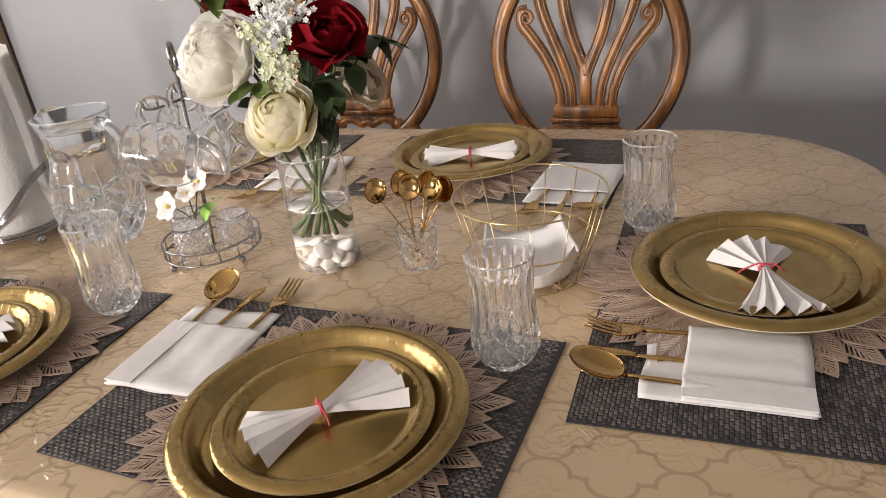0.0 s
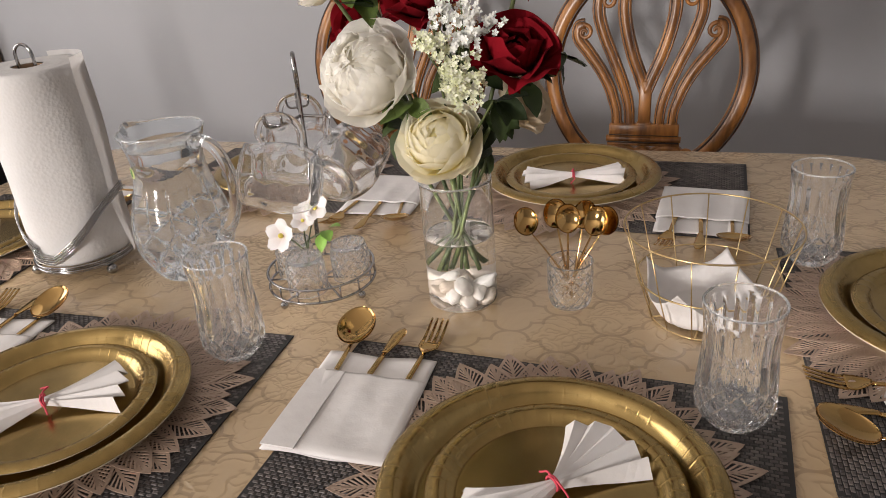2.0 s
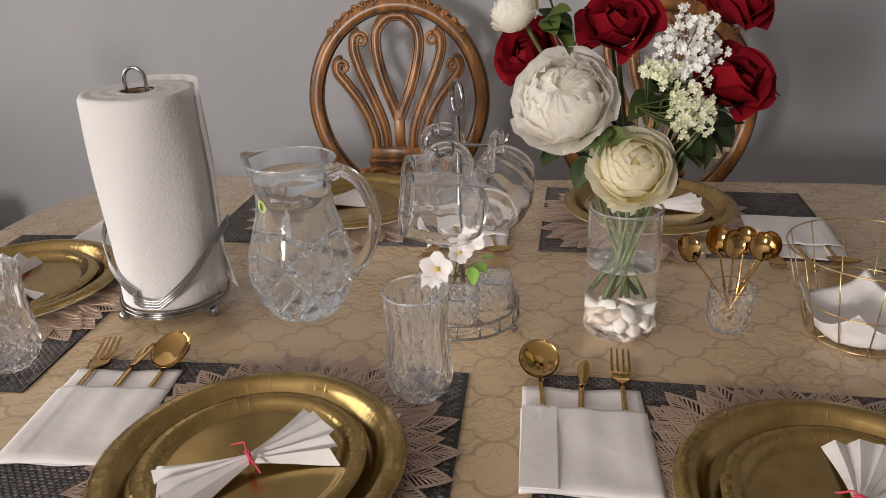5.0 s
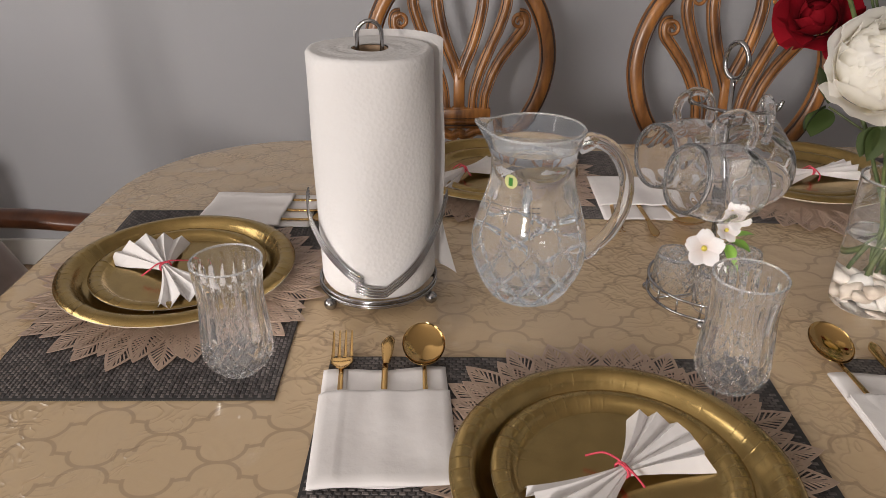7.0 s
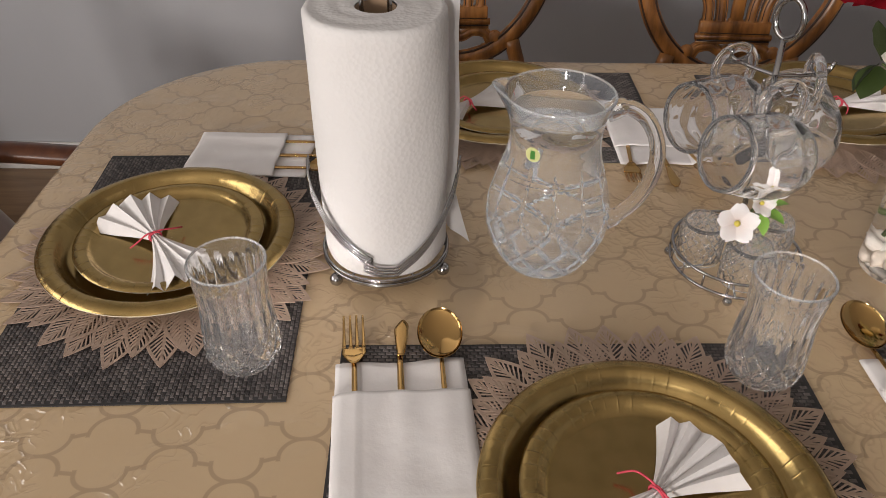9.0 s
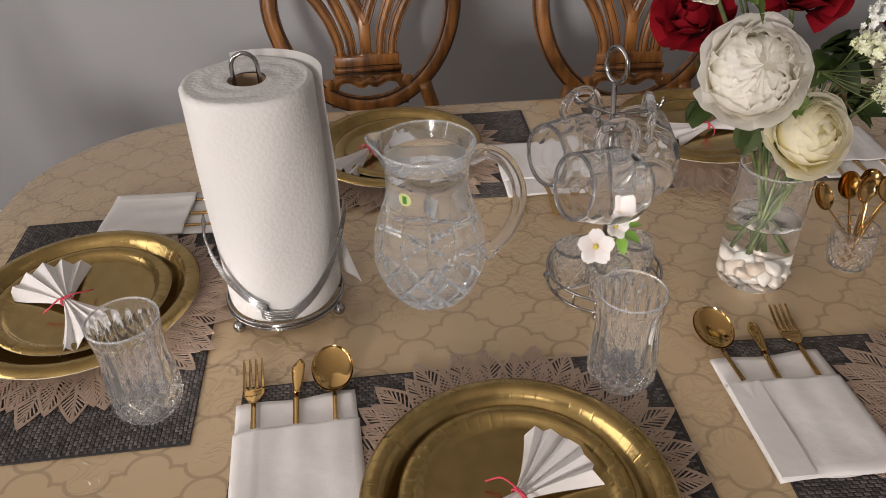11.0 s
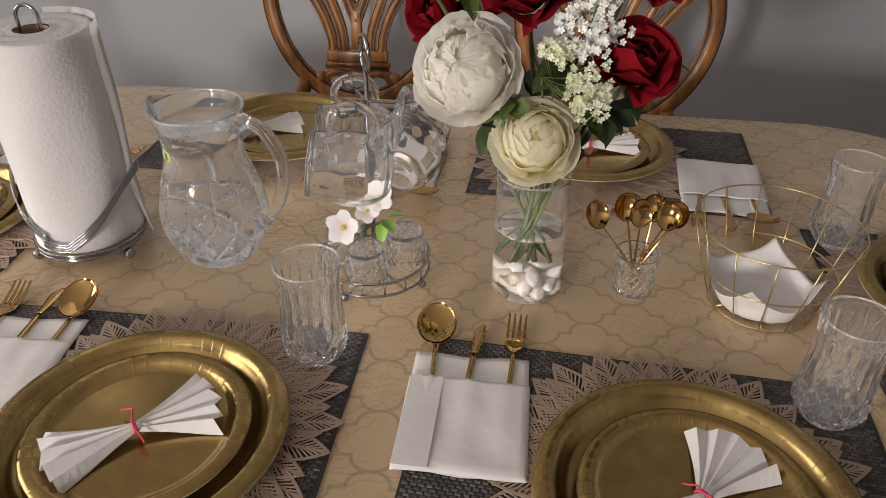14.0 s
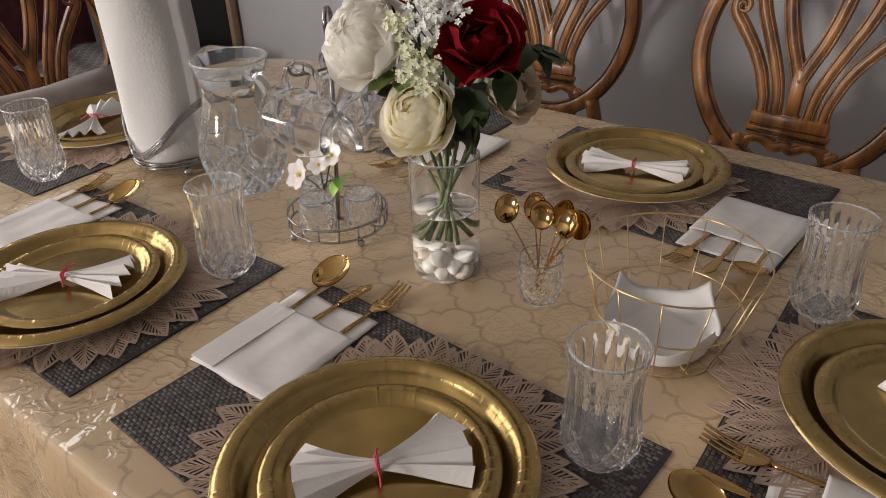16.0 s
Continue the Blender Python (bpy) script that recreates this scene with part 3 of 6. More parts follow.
def leaf_cut(length, width, veins=11):
    """A pierced leaf: rim, midrib and slanting veins with real gaps, along +y."""
    def half(v):
        return width * 0.5 * math.sin(math.pi * min(1, v) ** 0.8) ** 0.85 * (1 - 0.25 * v)
    quads = []

    def strip(p, q, w):
        d = Vector((q[0] - p[0], q[1] - p[1], 0))
        s = Vector((-d.y, d.x, 0)).normalized() * w / 2
        quads.append([Vector((*p, 0)) - s, Vector((*q, 0)) - s, Vector((*q, 0)) + s, Vector((*p, 0)) + s])
    n = 10
    for side in (-1, 1):
        for i in range(n):
            a, b = i / n, (i + 1) / n
            o1, o2 = (side * half(a), a * length), (side * half(b), b * length)
            i1, i2 = (side * max(0, half(a) - 0.0036), a * length), (side * max(0, half(b) - 0.0036), b * length)
            quads.append([Vector((*o1, 0)), Vector((*o2, 0)), Vector((*i2, 0)), Vector((*i1, 0))])
        for k in range(veins):
            v = 0.04 + 0.76 * k / veins
            v2 = min(0.97, v + 0.22)
            strip((0, v * length), (side * half(v2) * 0.93, v2 * length), 0.0016)
    strip((0, 0), (0, length * 0.97), 0.0030)
    vs, fs = [], []
    for q in quads:
        k = len(vs)
        vs += q
        fs.append((k, k + 1, k + 2, k + 3))
    m = len(vs)
    vs += [p + Vector((0, 0, 0.0007)) for p in vs]
    out = []
    for f in fs:
        out.append(f[::-1])
        out.append(tuple(i + m for i in f))
        for a, b in zip(f, f[1:] + f[:1]):
            out.append((a, b, b + m, a + m))
    return vs, out


LEAF_CUT = mesh("leaf", *leaf_cut(0.076, 0.045), DOILY, False)


def doily(x, y, turn):
    t = thing("doily_mat", "rose-gold pierced leaf-pattern round mat under a plate", "doily", pose(x, y, T + 0.0036, 0, 0, turn), "doily mats")
    part("centre_disc", lathe([(0, 0), (0.128, 0), (0.128, 0.0008), (0, 0.0008)], 48), DOILY, t, smooth=False)
    for r, n, z, off in ((0.120, 26, 0.0010, 0), (0.104, 26, 0.0019, 0.5)):
        for k in range(n):
            a = 360 * (k + off) / n + 2 * math.sin(k * 2.3)
            link_part("leaf", LEAF_CUT, t, m=pose(0, 0, z + 0.0004 * (k % 2), 0, 0, a - 90) @ pose(0, r, 0) @ Matrix.Diagonal((1, 1.0 + 0.06 * math.sin(k * 1.7), 1, 1)))
    return t


PLATES = ((0.332, -0.392, 0), (-0.208, -0.388, 20), (0.246, 0.348, 40), (-0.296, 0.340, 75), (-0.714, -0.032, 110), (0.735, -0.030, 200))
DOILIES = ((0.318, -0.372, 0), (-0.205, -0.360, 7), (0.235, 0.320, 3), (-0.296, 0.335, 5), (-0.705, -0.040, 2), (0.715, -0.050, 9))
for x, y, a in DOILIES:
    doily(x, y, a)


def paper_plate(radius, base, height, pleats, seed):
    """A pressed foil plate: its rim is crimped into uneven panels with thin raised folds between them."""
    rnd = random.Random(seed)
    d = radius - base
    prof = [(0.0005, 0.0022), (base * 0.80, 0.0020), (base * 0.90, 0.0020), (base * 0.97, 0.0024), (base + d * 0.06, height * 0.18), (base + d * 0.28, height * 0.66), (base + d * 0.42, height * 0.93),
            (base + d * 0.56, height), (base + d * 0.80, height * 0.95), (radius - 0.0015, height * 0.84), (radius, height * 0.74)]
    share = [0, 0, 0, 0.08, 0.35, 0.7, 0.9, 1.0, 1.0, 0.9, 0.6]
    cols = []
    for k in range(pleats):
        fold, tilt, sink = rnd.choice((0.25, 0.6, 1.0, 1.0)), rnd.uniform(-1, 1), rnd.uniform(-1, 1)
        for t, up in ((0.0, 0.0), (0.04, 1.0), (0.08, 0.0), (0.16, 0.0), (0.54, 0.0), (0.92, 0.0)):
            cols.append((2 * math.pi * (k + t) / pleats, fold * up * 0.00034, tilt * (t - 0.5) * 0.00045 + sink * 0.00012))
    vs, fs = [], []
    n, m = len(prof), len(cols)
    for a, up, tip in cols:
        for (r, z), w in zip(prof, share):
            q = r - (up * 0.5) * w
            vs.append(Vector((q * math.cos(a), q * math.sin(a), z + (up + tip) * w)))
    for j in range(m):
        k = (j + 1) % m
        fs += [(j * n + i, k * n + i, k * n + i + 1, j * n + i + 1) for i in range(n - 1)]
    low = lathe([(r, z - 0.0013) for r, z in prof][::-1], 96)
    return mesh("plate_face", vs, fs, GOLD), mesh("plate_underside", *low, PLATE_BACK)


BIG = paper_plate(0.149, 0.117, 0.0225, 62, 3)
SMALL = paper_plate(0.111, 0.086, 0.0125, 46, 4)
for k, (x, y, a) in enumerate(PLATES):
    c = thing("charger_plate", "large gold foil paper plate with a pleated rim", "plate", pose(x, y, T + 0.0078, 0, 0, a), "large gold plates")
    link_part("face", BIG[0], c)
    link_part("underside", BIG[1], c, "pale cardboard underside")
    ox, oy = 0.004 * math.cos(k * 2), 0.004 * math.sin(k * 2)
    s = thing("side_plate", "smaller gold foil paper plate set inside a larger one", "plate", pose(x + ox, y + oy, T + 0.0118, 0, 0, a * 1.7), "small gold plates")
    link_part("face", SMALL[0], s)
    link_part("underside", SMALL[1], s, "pale cardboard underside")


def fan(spread, length, pleats, seed):
    """A pleated half of the bow, opening along +x from the knot."""
    rnd = random.Random(seed)
    nr = 11
    na = pleats * 2 + 1
    jag = [rnd.uniform(0.95, 1.03) for _ in range(na)]
    amp = [rnd.uniform(0.4, 1.2) for _ in range(na)]
    lean = [rnd.uniform(-0.35, 0.35) / na for _ in range(na)]

    def fn(u, v):
        i = round(v * (na - 1))
        w = v + (lean[i] if 0 < i < na - 1 else 0.0)
        a = radians(spread) * (w - 0.5) * 2
        r = length * u * jag[i] * (1.0 - 0.04 * (i % 2))
        up = (1 if i % 2 else -1) * (0.0010 + 0.0052 * u * amp[i])
        dome = 1 - ((w - 0.5) * 2) ** 2
        lift = 0.0045 + (1 - u) ** 1.5 * 0.0075 + dome * (0.004 + 0.009 * u)
        wide = 0.70 + 0.30 * u ** 0.7
        return r * math.cos(a * wide), 0.011 * (w - 0.5) * (1 - u) + r * math.sin(a * wide), max(0.0016, lift + up)
    vs, fs = grid(nr, na, fn)
    n = len(vs)
    vs2 = [v - Vector((0, 0, 0.0008)) for v in vs]
    return vs + vs2, fs + [tuple(i + n for i in f)[::-1] for f in fs]


def bow(x, y, a1, a2, l1=0.082, l2=0.082, s1=24, s2=24, seed=1):
    t = thing("bow_napkin", "white paper napkin pleated into a bow tied with pink yarn", "napkin", pose(x, y, T + 0.0140), "bow napkins")
    for k, (a, l, s) in enumerate(((a1, l1, s1), (a2, l2, s2))):
        part("fan", fan(s, l, 5, seed * 7 + k), PAPER, t, m=pose(0, 0, 0, 0, 0, a), smooth=False)
    mid = (a1 + a2) / 2
    ring = [Vector((0, 0.0072 * math.cos(q), 0.0140 + 0.0060 * math.sin(q))) for q in (2 * math.pi * i / 20 for i in range(20))]
    part("yarn_tie", join(*(tube([p + Vector((o, 0, 0)) for p in ring], 0.0011, 6, True) for o in (-0.0012, 0.001))), YARN, t, "pink-red yarn tie", pose(0, 0, 0, 0, 0, mid - 90))
    rnd = random.Random(seed)
    for s in (1, -1):
        e = rnd.uniform(0.020, 0.036)
        part("yarn_end", tube(spline([(0, 0.002 * s, 0.020), (0.001 * s, 0.009 * s, 0.020), (rnd.uniform(-0.003, 0.003), e * 0.7 * s, 0.014), (rnd.uniform(-0.008, 0.008), e * s, 0.008)], 6), 0.0010, 6), YARN, t, m=pose(0, 0, 0, 0, 0, mid - 90))
    return t


bow(0.336, -0.396, 224, 58, 0.080, 0.090, 34, 34, 1)
bow(-0.209, -0.391, 217, 42, 0.088, 0.084, 30, 34, 2)
bow(0.250, 0.330, 187, 20, 0.086, 0.088, 31, 25, 3)
bow(-0.345, 0.318, 228, 34, 0.084, 0.087, 30, 30, 4)
bow(-0.726, -0.045, 127, 313, 0.092, 0.096, 37, 33, 5)
bow(0.741, -0.049, 108, 282, 0.078, 0.100, 44, 34, 6)


# pouches and cutlery, along +y: the pouch's mouth looks to +y
def pouch_meshes():
    w, l = 0.130, 0.170

    def back(u, v):
        x, y = (u - 0.5) * w, (v - 1.0) * l
        return x + 0.002 * (1 - v) * (u - 0.5), y + 0.0018 * math.sin(u * 9), 0.0022 + 0.0006 * math.sin(u * 5 + v * 4) ** 2

    def front(u, v):
        x, y = (u - 0.5) * (w + 0.003), (v - 1.0) * (l + 0.003) * 0.745 - l * 0.255
        ridge = 0.0016 if u < 0.2 else 0.0
        swell = 0.0014 * sum(math.exp(-((u - c) / 0.09) ** 2) for c in (0.2, 0.5, 0.8)) * (0.35 + 0.65 * v)
        f = min(1.0, 0.25 + min(u, 1 - u) / 0.07, 0.25 + v / 0.07)
        return x, y + 0.0012 * math.sin(u * 6), 0.0042 + f * (0.0032 + swell + ridge * 0.6 + 0.0004 * math.sin(v * 7 + u * 4))
    return (mesh("pouch_back", *slab(20, 26, back, 0.0012), PAPER), mesh("pouch_front", *slab(40, 32, front, 0.0012), PAPER),
            mesh("fold", *slab(6, 20, lambda u, v: ((u - 0.5) * 0.026 - 0.052, (v - 1.0) * l * 0.985, 0.0036 + 0.0012 * math.sin(u * math.pi)), 0.0012), PAPER),
            mesh("overlap", *slab(8, 20, lambda u, v: ((u - 0.5) * 0.036 - 0.0482 + 0.002 * v, (v - 1.0) * l * 0.745 - l * 0.2545, 0.0100 - 0.0008 * u + 0.0004 * math.sin(v * 5)), 0.0016), PAPER, False))


POUCH = pouch_meshes()


def handle_geo(y0, y1, w0, w1, z=0.0056, thick=0.0018):
    def fn(u, v):
        w = w0 + (w1 - w0) * v
        return (u - 0.5) * w, y0 + (y1 - y0) * v, z + 0.0008 * math.cos((u - 0.5) * math.pi)
    return slab(7, 12, fn, thick)


def fork_meshes():
    h = handle_geo(-0.125, 0.012, 0.0075, 0.0048)

    def head(u, v):
        w = 0.0055 + 0.0185 * min(1, (v / 0.62)) ** 0.8
        return (u - 0.5) * w, 0.010 + 0.024 * v, 0.0068 - 0.0030 * math.sin(v * 2.2) + 0.0010 * (2 * u - 1) ** 2
    tines = []
    for k in range(4):
        x = -0.0100 + 0.00667 * k
        tines.append(mesh("tine", *slab(4, 10, lambda u, v, x=x: (x + (u - 0.5) * (0.0040 - 0.0018 * v), 0.033 + 0.040 * v, 0.0042 + 0.0095 * v ** 1.5), 0.0014), GOLD_STEEL))
    return mesh("fork_handle", *h, GOLD_STEEL), mesh("fork_head", *slab(9, 9, head, 0.0015), GOLD_STEEL), tines


def knife_meshes():
    h = handle_geo(-0.125, 0.016, 0.0078, 0.0060)

    def blade(u, v):
        w = 0.0065 + 0.0085 * math.sin(min(1, v * 1.15) * math.pi * 0.55)
        tip = max(0.0, (v - 0.72) / 0.28)
        x = (u - 0.35) * w * (1 - 0.75 * tip ** 2) + 0.004 * tip
        return x, 0.015 + 0.052 * v, 0.0066 + 0.0008 * math.sin(u * math.pi)
    return mesh("knife_handle", *h, GOLD_STEEL), mesh("knife_blade", *slab(7, 20, blade, 0.0012), GOLD_STEEL)


def bowl_geo(a, b, depth, y, z):
    """A spoon's bowl: an oval shell."""
    vs, fs = [], []
    n, m = 32, 8
    for shell in (0, 1):
        for i in range(m + 1):
            f = i / m
            for j in range(n):
                t = 2 * math.pi * j / n
                vs.append(Vector((a * f * math.cos(t), y + b * f * math.sin(t), z - depth * (1 - f * f) ** 0.9 - (0.0010 if shell else 0))))
    for s in (0, 1):
        o = s * (m + 1) * n
        for i in range(m):
            for j in range(n):
                q = (o + i * n + j, o + i * n + (j + 1) % n, o + (i + 1) * n + (j + 1) % n, o + (i + 1) * n + j)
                fs.append(q if s else q[::-1])
    o1, o2 = m * n, (m + 1) * n + m * n
    for j in range(n):
        fs.append((o1 + j, o1 + (j + 1) % n, o2 + (j + 1) % n, o2 + j))
    return vs, fs


def tilted(geo, rise):
    return [Vector((v.x, v.y, v.z + (v.y - 0.014) * rise)) for v in geo[0]], geo[1]


FORK, KNIFE = fork_meshes(), knife_meshes()
SPOON = mesh("spoon_handle", *handle_geo(-0.125, 0.020, 0.0075, 0.0042, 0.0058), GOLD_STEEL), mesh("spoon_bowl", *tilted(bowl_geo(0.0236, 0.0282, 0.0080, 0.0432, 0.0085), 0.30), GOLD_STEEL)


def cutlery(kind, m):
    label = {"fork": "polished gold dinner fork tucked in a napkin pouch", "knife": "polished gold table knife tucked in a napkin pouch", "spoon": "polished gold round spoon tucked in a napkin pouch"}[kind]
    t = thing(kind, label, kind, m, kind + "s in the pouches")
    if kind == "fork":
        link_part("handle", FORK[0], t)
        link_part("head", FORK[1], t)
        for x in FORK[2]:
            link_part("tine", x, t)
    elif kind == "knife":
        link_part("handle", KNIFE[0], t)
        link_part("blade", KNIFE[1], t)
    else:
        link_part("handle", SPOON[0], t)
        link_part("bowl", SPOON[1], t)
    return t


def setting(x, y, a, items, scale=1.0, z=0.0026, overlap=False, length=1.0):
    """A pouch with its mouth's edge at (x, y), turned by a, and three pieces at their offsets and slants."""
    m = pose(x, y, T + z, 0, 0, a)
    p = thing("napkin_pouch", "white paper napkin folded into a cutlery pouch", "napkin", m @ Matrix.Diagonal((scale, length, 1, 1)), "napkin pouches")
    link_part("back_layer", POUCH[0], p)
    link_part("pocket", POUCH[1], p)
    link_part("fold", POUCH[2], p)
    if overlap:
        link_part("overlap", POUCH[3], p)
    for kind, dx, slant, dy in items:
        cutlery(kind, m @ pose(dx, dy, 0.0, 0, 0, slant))


setting(0.109, -0.216, 1.5, (("spoon", -0.044, 3, -0.004), ("knife", 0.000, -4, -0.012), ("fork", 0.046, -3, 0.000)), overlap=True)
setting(-0.428, -0.224, 5.0, (("fork", -0.046, 1, -0.012), ("knife", 0.000, -1, -0.010), ("spoon", 0.042, -1, -0.018)))
setting(0.455, 0.162, 176, (("spoon", -0.045, 3, -0.016), ("knife", -0.002, 4, -0.010), ("fork", 0.040, -4, -0.004)))
setting(-0.062, 0.172, 180, (("spoon", -0.046, 12, -0.010), ("knife", 0.000, 3, 0.000), ("fork", 0.050, -6, -0.006)))
setting(-0.576, 0.186, -91, (("fork", -0.036, 0, -0.010), ("knife", 0.004, 0, -0.012), ("spoon", 0.038, 0, -0.012)), 0.9)
setting(0.624, -0.222, 91, (("spoon", -0.036, -2, 0.000), ("knife", 0.000, 1, -0.006), ("fork", 0.050, 2, -0.004)), overlap=True, length=0.93)


# ---- glassware ----
def groove(x, wide):
    """A V-cut line wherever x is a multiple of pi."""
    return max(0.0, 1 - abs(math.sin(x)) / wide)


def vessel(outer, wave, seg, thick, floor_z):
    """A clear glass of revolution: outer profile with its cuts, rounded lip, smooth inside."""
    inner = [(max(0.0006, r - thick(z)), z) for r, z in outer if z > floor_z]
    k = len(outer)
    lip = (outer[-1][0] - thick(outer[-1][1]) / 2, outer[-1][1] + 0.0010)
    return lathe([(0.0005, 0.0)] + outer + [lip] + inner[::-1] + [(0.0005, floor_z)], seg, lambda a, i, r, z: wave(a, r, z) if 1 <= i <= k else (r, z))


def tumbler_mesh():
    h, n, rows = 0.130, 14, 60
    outer = []
    for i in range(rows + 1):
        z = h * i / rows
        f = z / h
        r = 0.0235 + 0.0175 * math.sin(min(1, f / 0.20) * math.pi / 2) - 0.0046 * math.sin(max(0, min(1, (f - 0.20) / 0.55)) * math.pi / 2) ** 2 + 0.0036 * max(0, (f - 0.62) / 0.38) ** 1.6
        outer.append((r * 0.91, z))

    def wave(a, r, z):
        f = z / h
        low = max(0.0, min(1.0, (0.44 - f) / 0.10))
        high = max(0.0, min(1.0, (f - 0.26) / 0.2)) * max(0.0, min(1.0, (0.95 - f) / 0.10))
        g = max(groove(a * n / 2 + z * 150, 0.5), groove(a * n / 2 - z * 150, 0.5))
        return r - 0.0022 * low * g * (1 if f > 0.02 else 0.3) - 0.0019 * high * (1 - abs(math.sin(a * 9))), z
    return mesh("tumbler_body", *vessel(outer, wave, 240, lambda z: 0.0060 if z < 0.05 else max(0.0027, 0.0060 - 0.11 * (z - 0.05)), 0.013), CUT, False)


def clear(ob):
    """Glass with its cast shadow turned off, to let the daylight through."""
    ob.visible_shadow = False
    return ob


def lip_ring(r, z, thick, wave=None, n=96):
    pts = []
    for p in circle(r, z, n):
        q, zz = wave(math.atan2(p.y, p.x), r, z) if wave else (r, z)
        pts.append(Vector((p.x * q / r, p.y * q / r, zz)))
    return tube(pts, thick, 10, True)


TUMBLER = tumbler_mesh()
TUMBLER_LIP = mesh("tumbler_lip", *lip_ring(0.0350, 0.1304, 0.0012), LIP)
for x, y, a in ((0.484, -0.252, 0), (-0.069, -0.239, 10), (0.592, 0.100, 4), (-0.583, -0.224, 15)):
    tb = thing("tumbler", "tall cut crystal drinking glass, empty, on a placemat", "glass", pose(x, y, T + 0.0042, 0, 0, a), "tumblers")
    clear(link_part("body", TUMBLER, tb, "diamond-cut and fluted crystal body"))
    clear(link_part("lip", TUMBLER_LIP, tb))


def cut_pot_mesh(r, h, n, flip=False):
    rows = 44
    prof = [(r * (0.86 + 0.14 * math.sin(min(1, i / rows / 0.35) * math.pi / 2)), h * i / rows) for i in range(rows + 1)]
    inner = [(q - 0.0032, max(z, 0.006)) for q, z in prof if z > 0.004]

    def wave(a, i, q, z):
        if 1 <= i <= rows + 1 and 0.06 * h < z < 0.86 * h:
            return q - 0.0017 * max(groove(a * n / 2 + z * 230, 0.55), groove(a * n / 2 - z * 230, 0.55)), z
        return q, z
    vs, fs = lathe([(0.0004, 0)] + prof + inner[::-1] + [(0.0004, 0.006)], 168, wave)
    if flip:
        vs = [Vector((v.x, -v.y, h - v.z)) for v in vs]
    return mesh("cut_pot", vs, fs, CUT, False)


SPOON_POT = cut_pot_mesh(0.0285, 0.058, 16)
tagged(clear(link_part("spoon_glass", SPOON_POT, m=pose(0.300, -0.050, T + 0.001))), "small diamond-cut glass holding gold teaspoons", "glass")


def teaspoons():
    bowl = mesh("teaspoon_bowl", *bowl_geo(0.0152, 0.0182, 0.0056, 0.0, 0.0), GOLD_STEEL)
    places = ((-0.055, 0.006, 0.104), (-0.020, 0.014, 0.113), (-0.003, 0.003, 0.112), (0.014, 0.020, 0.111), (0.030, 0.004, 0.110), (0.041, 0.013, 0.107))
    for k, (dx, dy, dz) in enumerate(places):
        t = thing("teaspoon", "small polished gold teaspoon standing in a glass", "spoon", pose(0.300, -0.050, T), "teaspoons in the glass")
        foot = Vector((-dx * 0.16 + 0.004 * math.cos(k * 2), -dy * 0.3 + 0.004 * math.sin(k * 2), 0.0085))
        head = Vector((dx, dy, dz))
        pts = spline([foot, foot.lerp(head, 0.5) + Vector((dx * 0.04, 0, 0.004)), head - Vector((dx * 0.1, dy * 0.1, 0.012))], 8)
        part("handle", tube(pts, 0.0014, 8, radii=[0.0026 - 0.0013 * i / (len(pts) - 1) for i in range(len(pts))], flat=0.6), GOLD_STEEL, t)
        link_part("bowl", bowl, t, m=look(head, head + Vector((dx * 6 + 0.25 * math.sin(k * 2.3), 0.9, -0.45 - 0.25 * math.cos(k * 1.9))), 0) @ pose(0, 0.002, 0))


teaspoons()


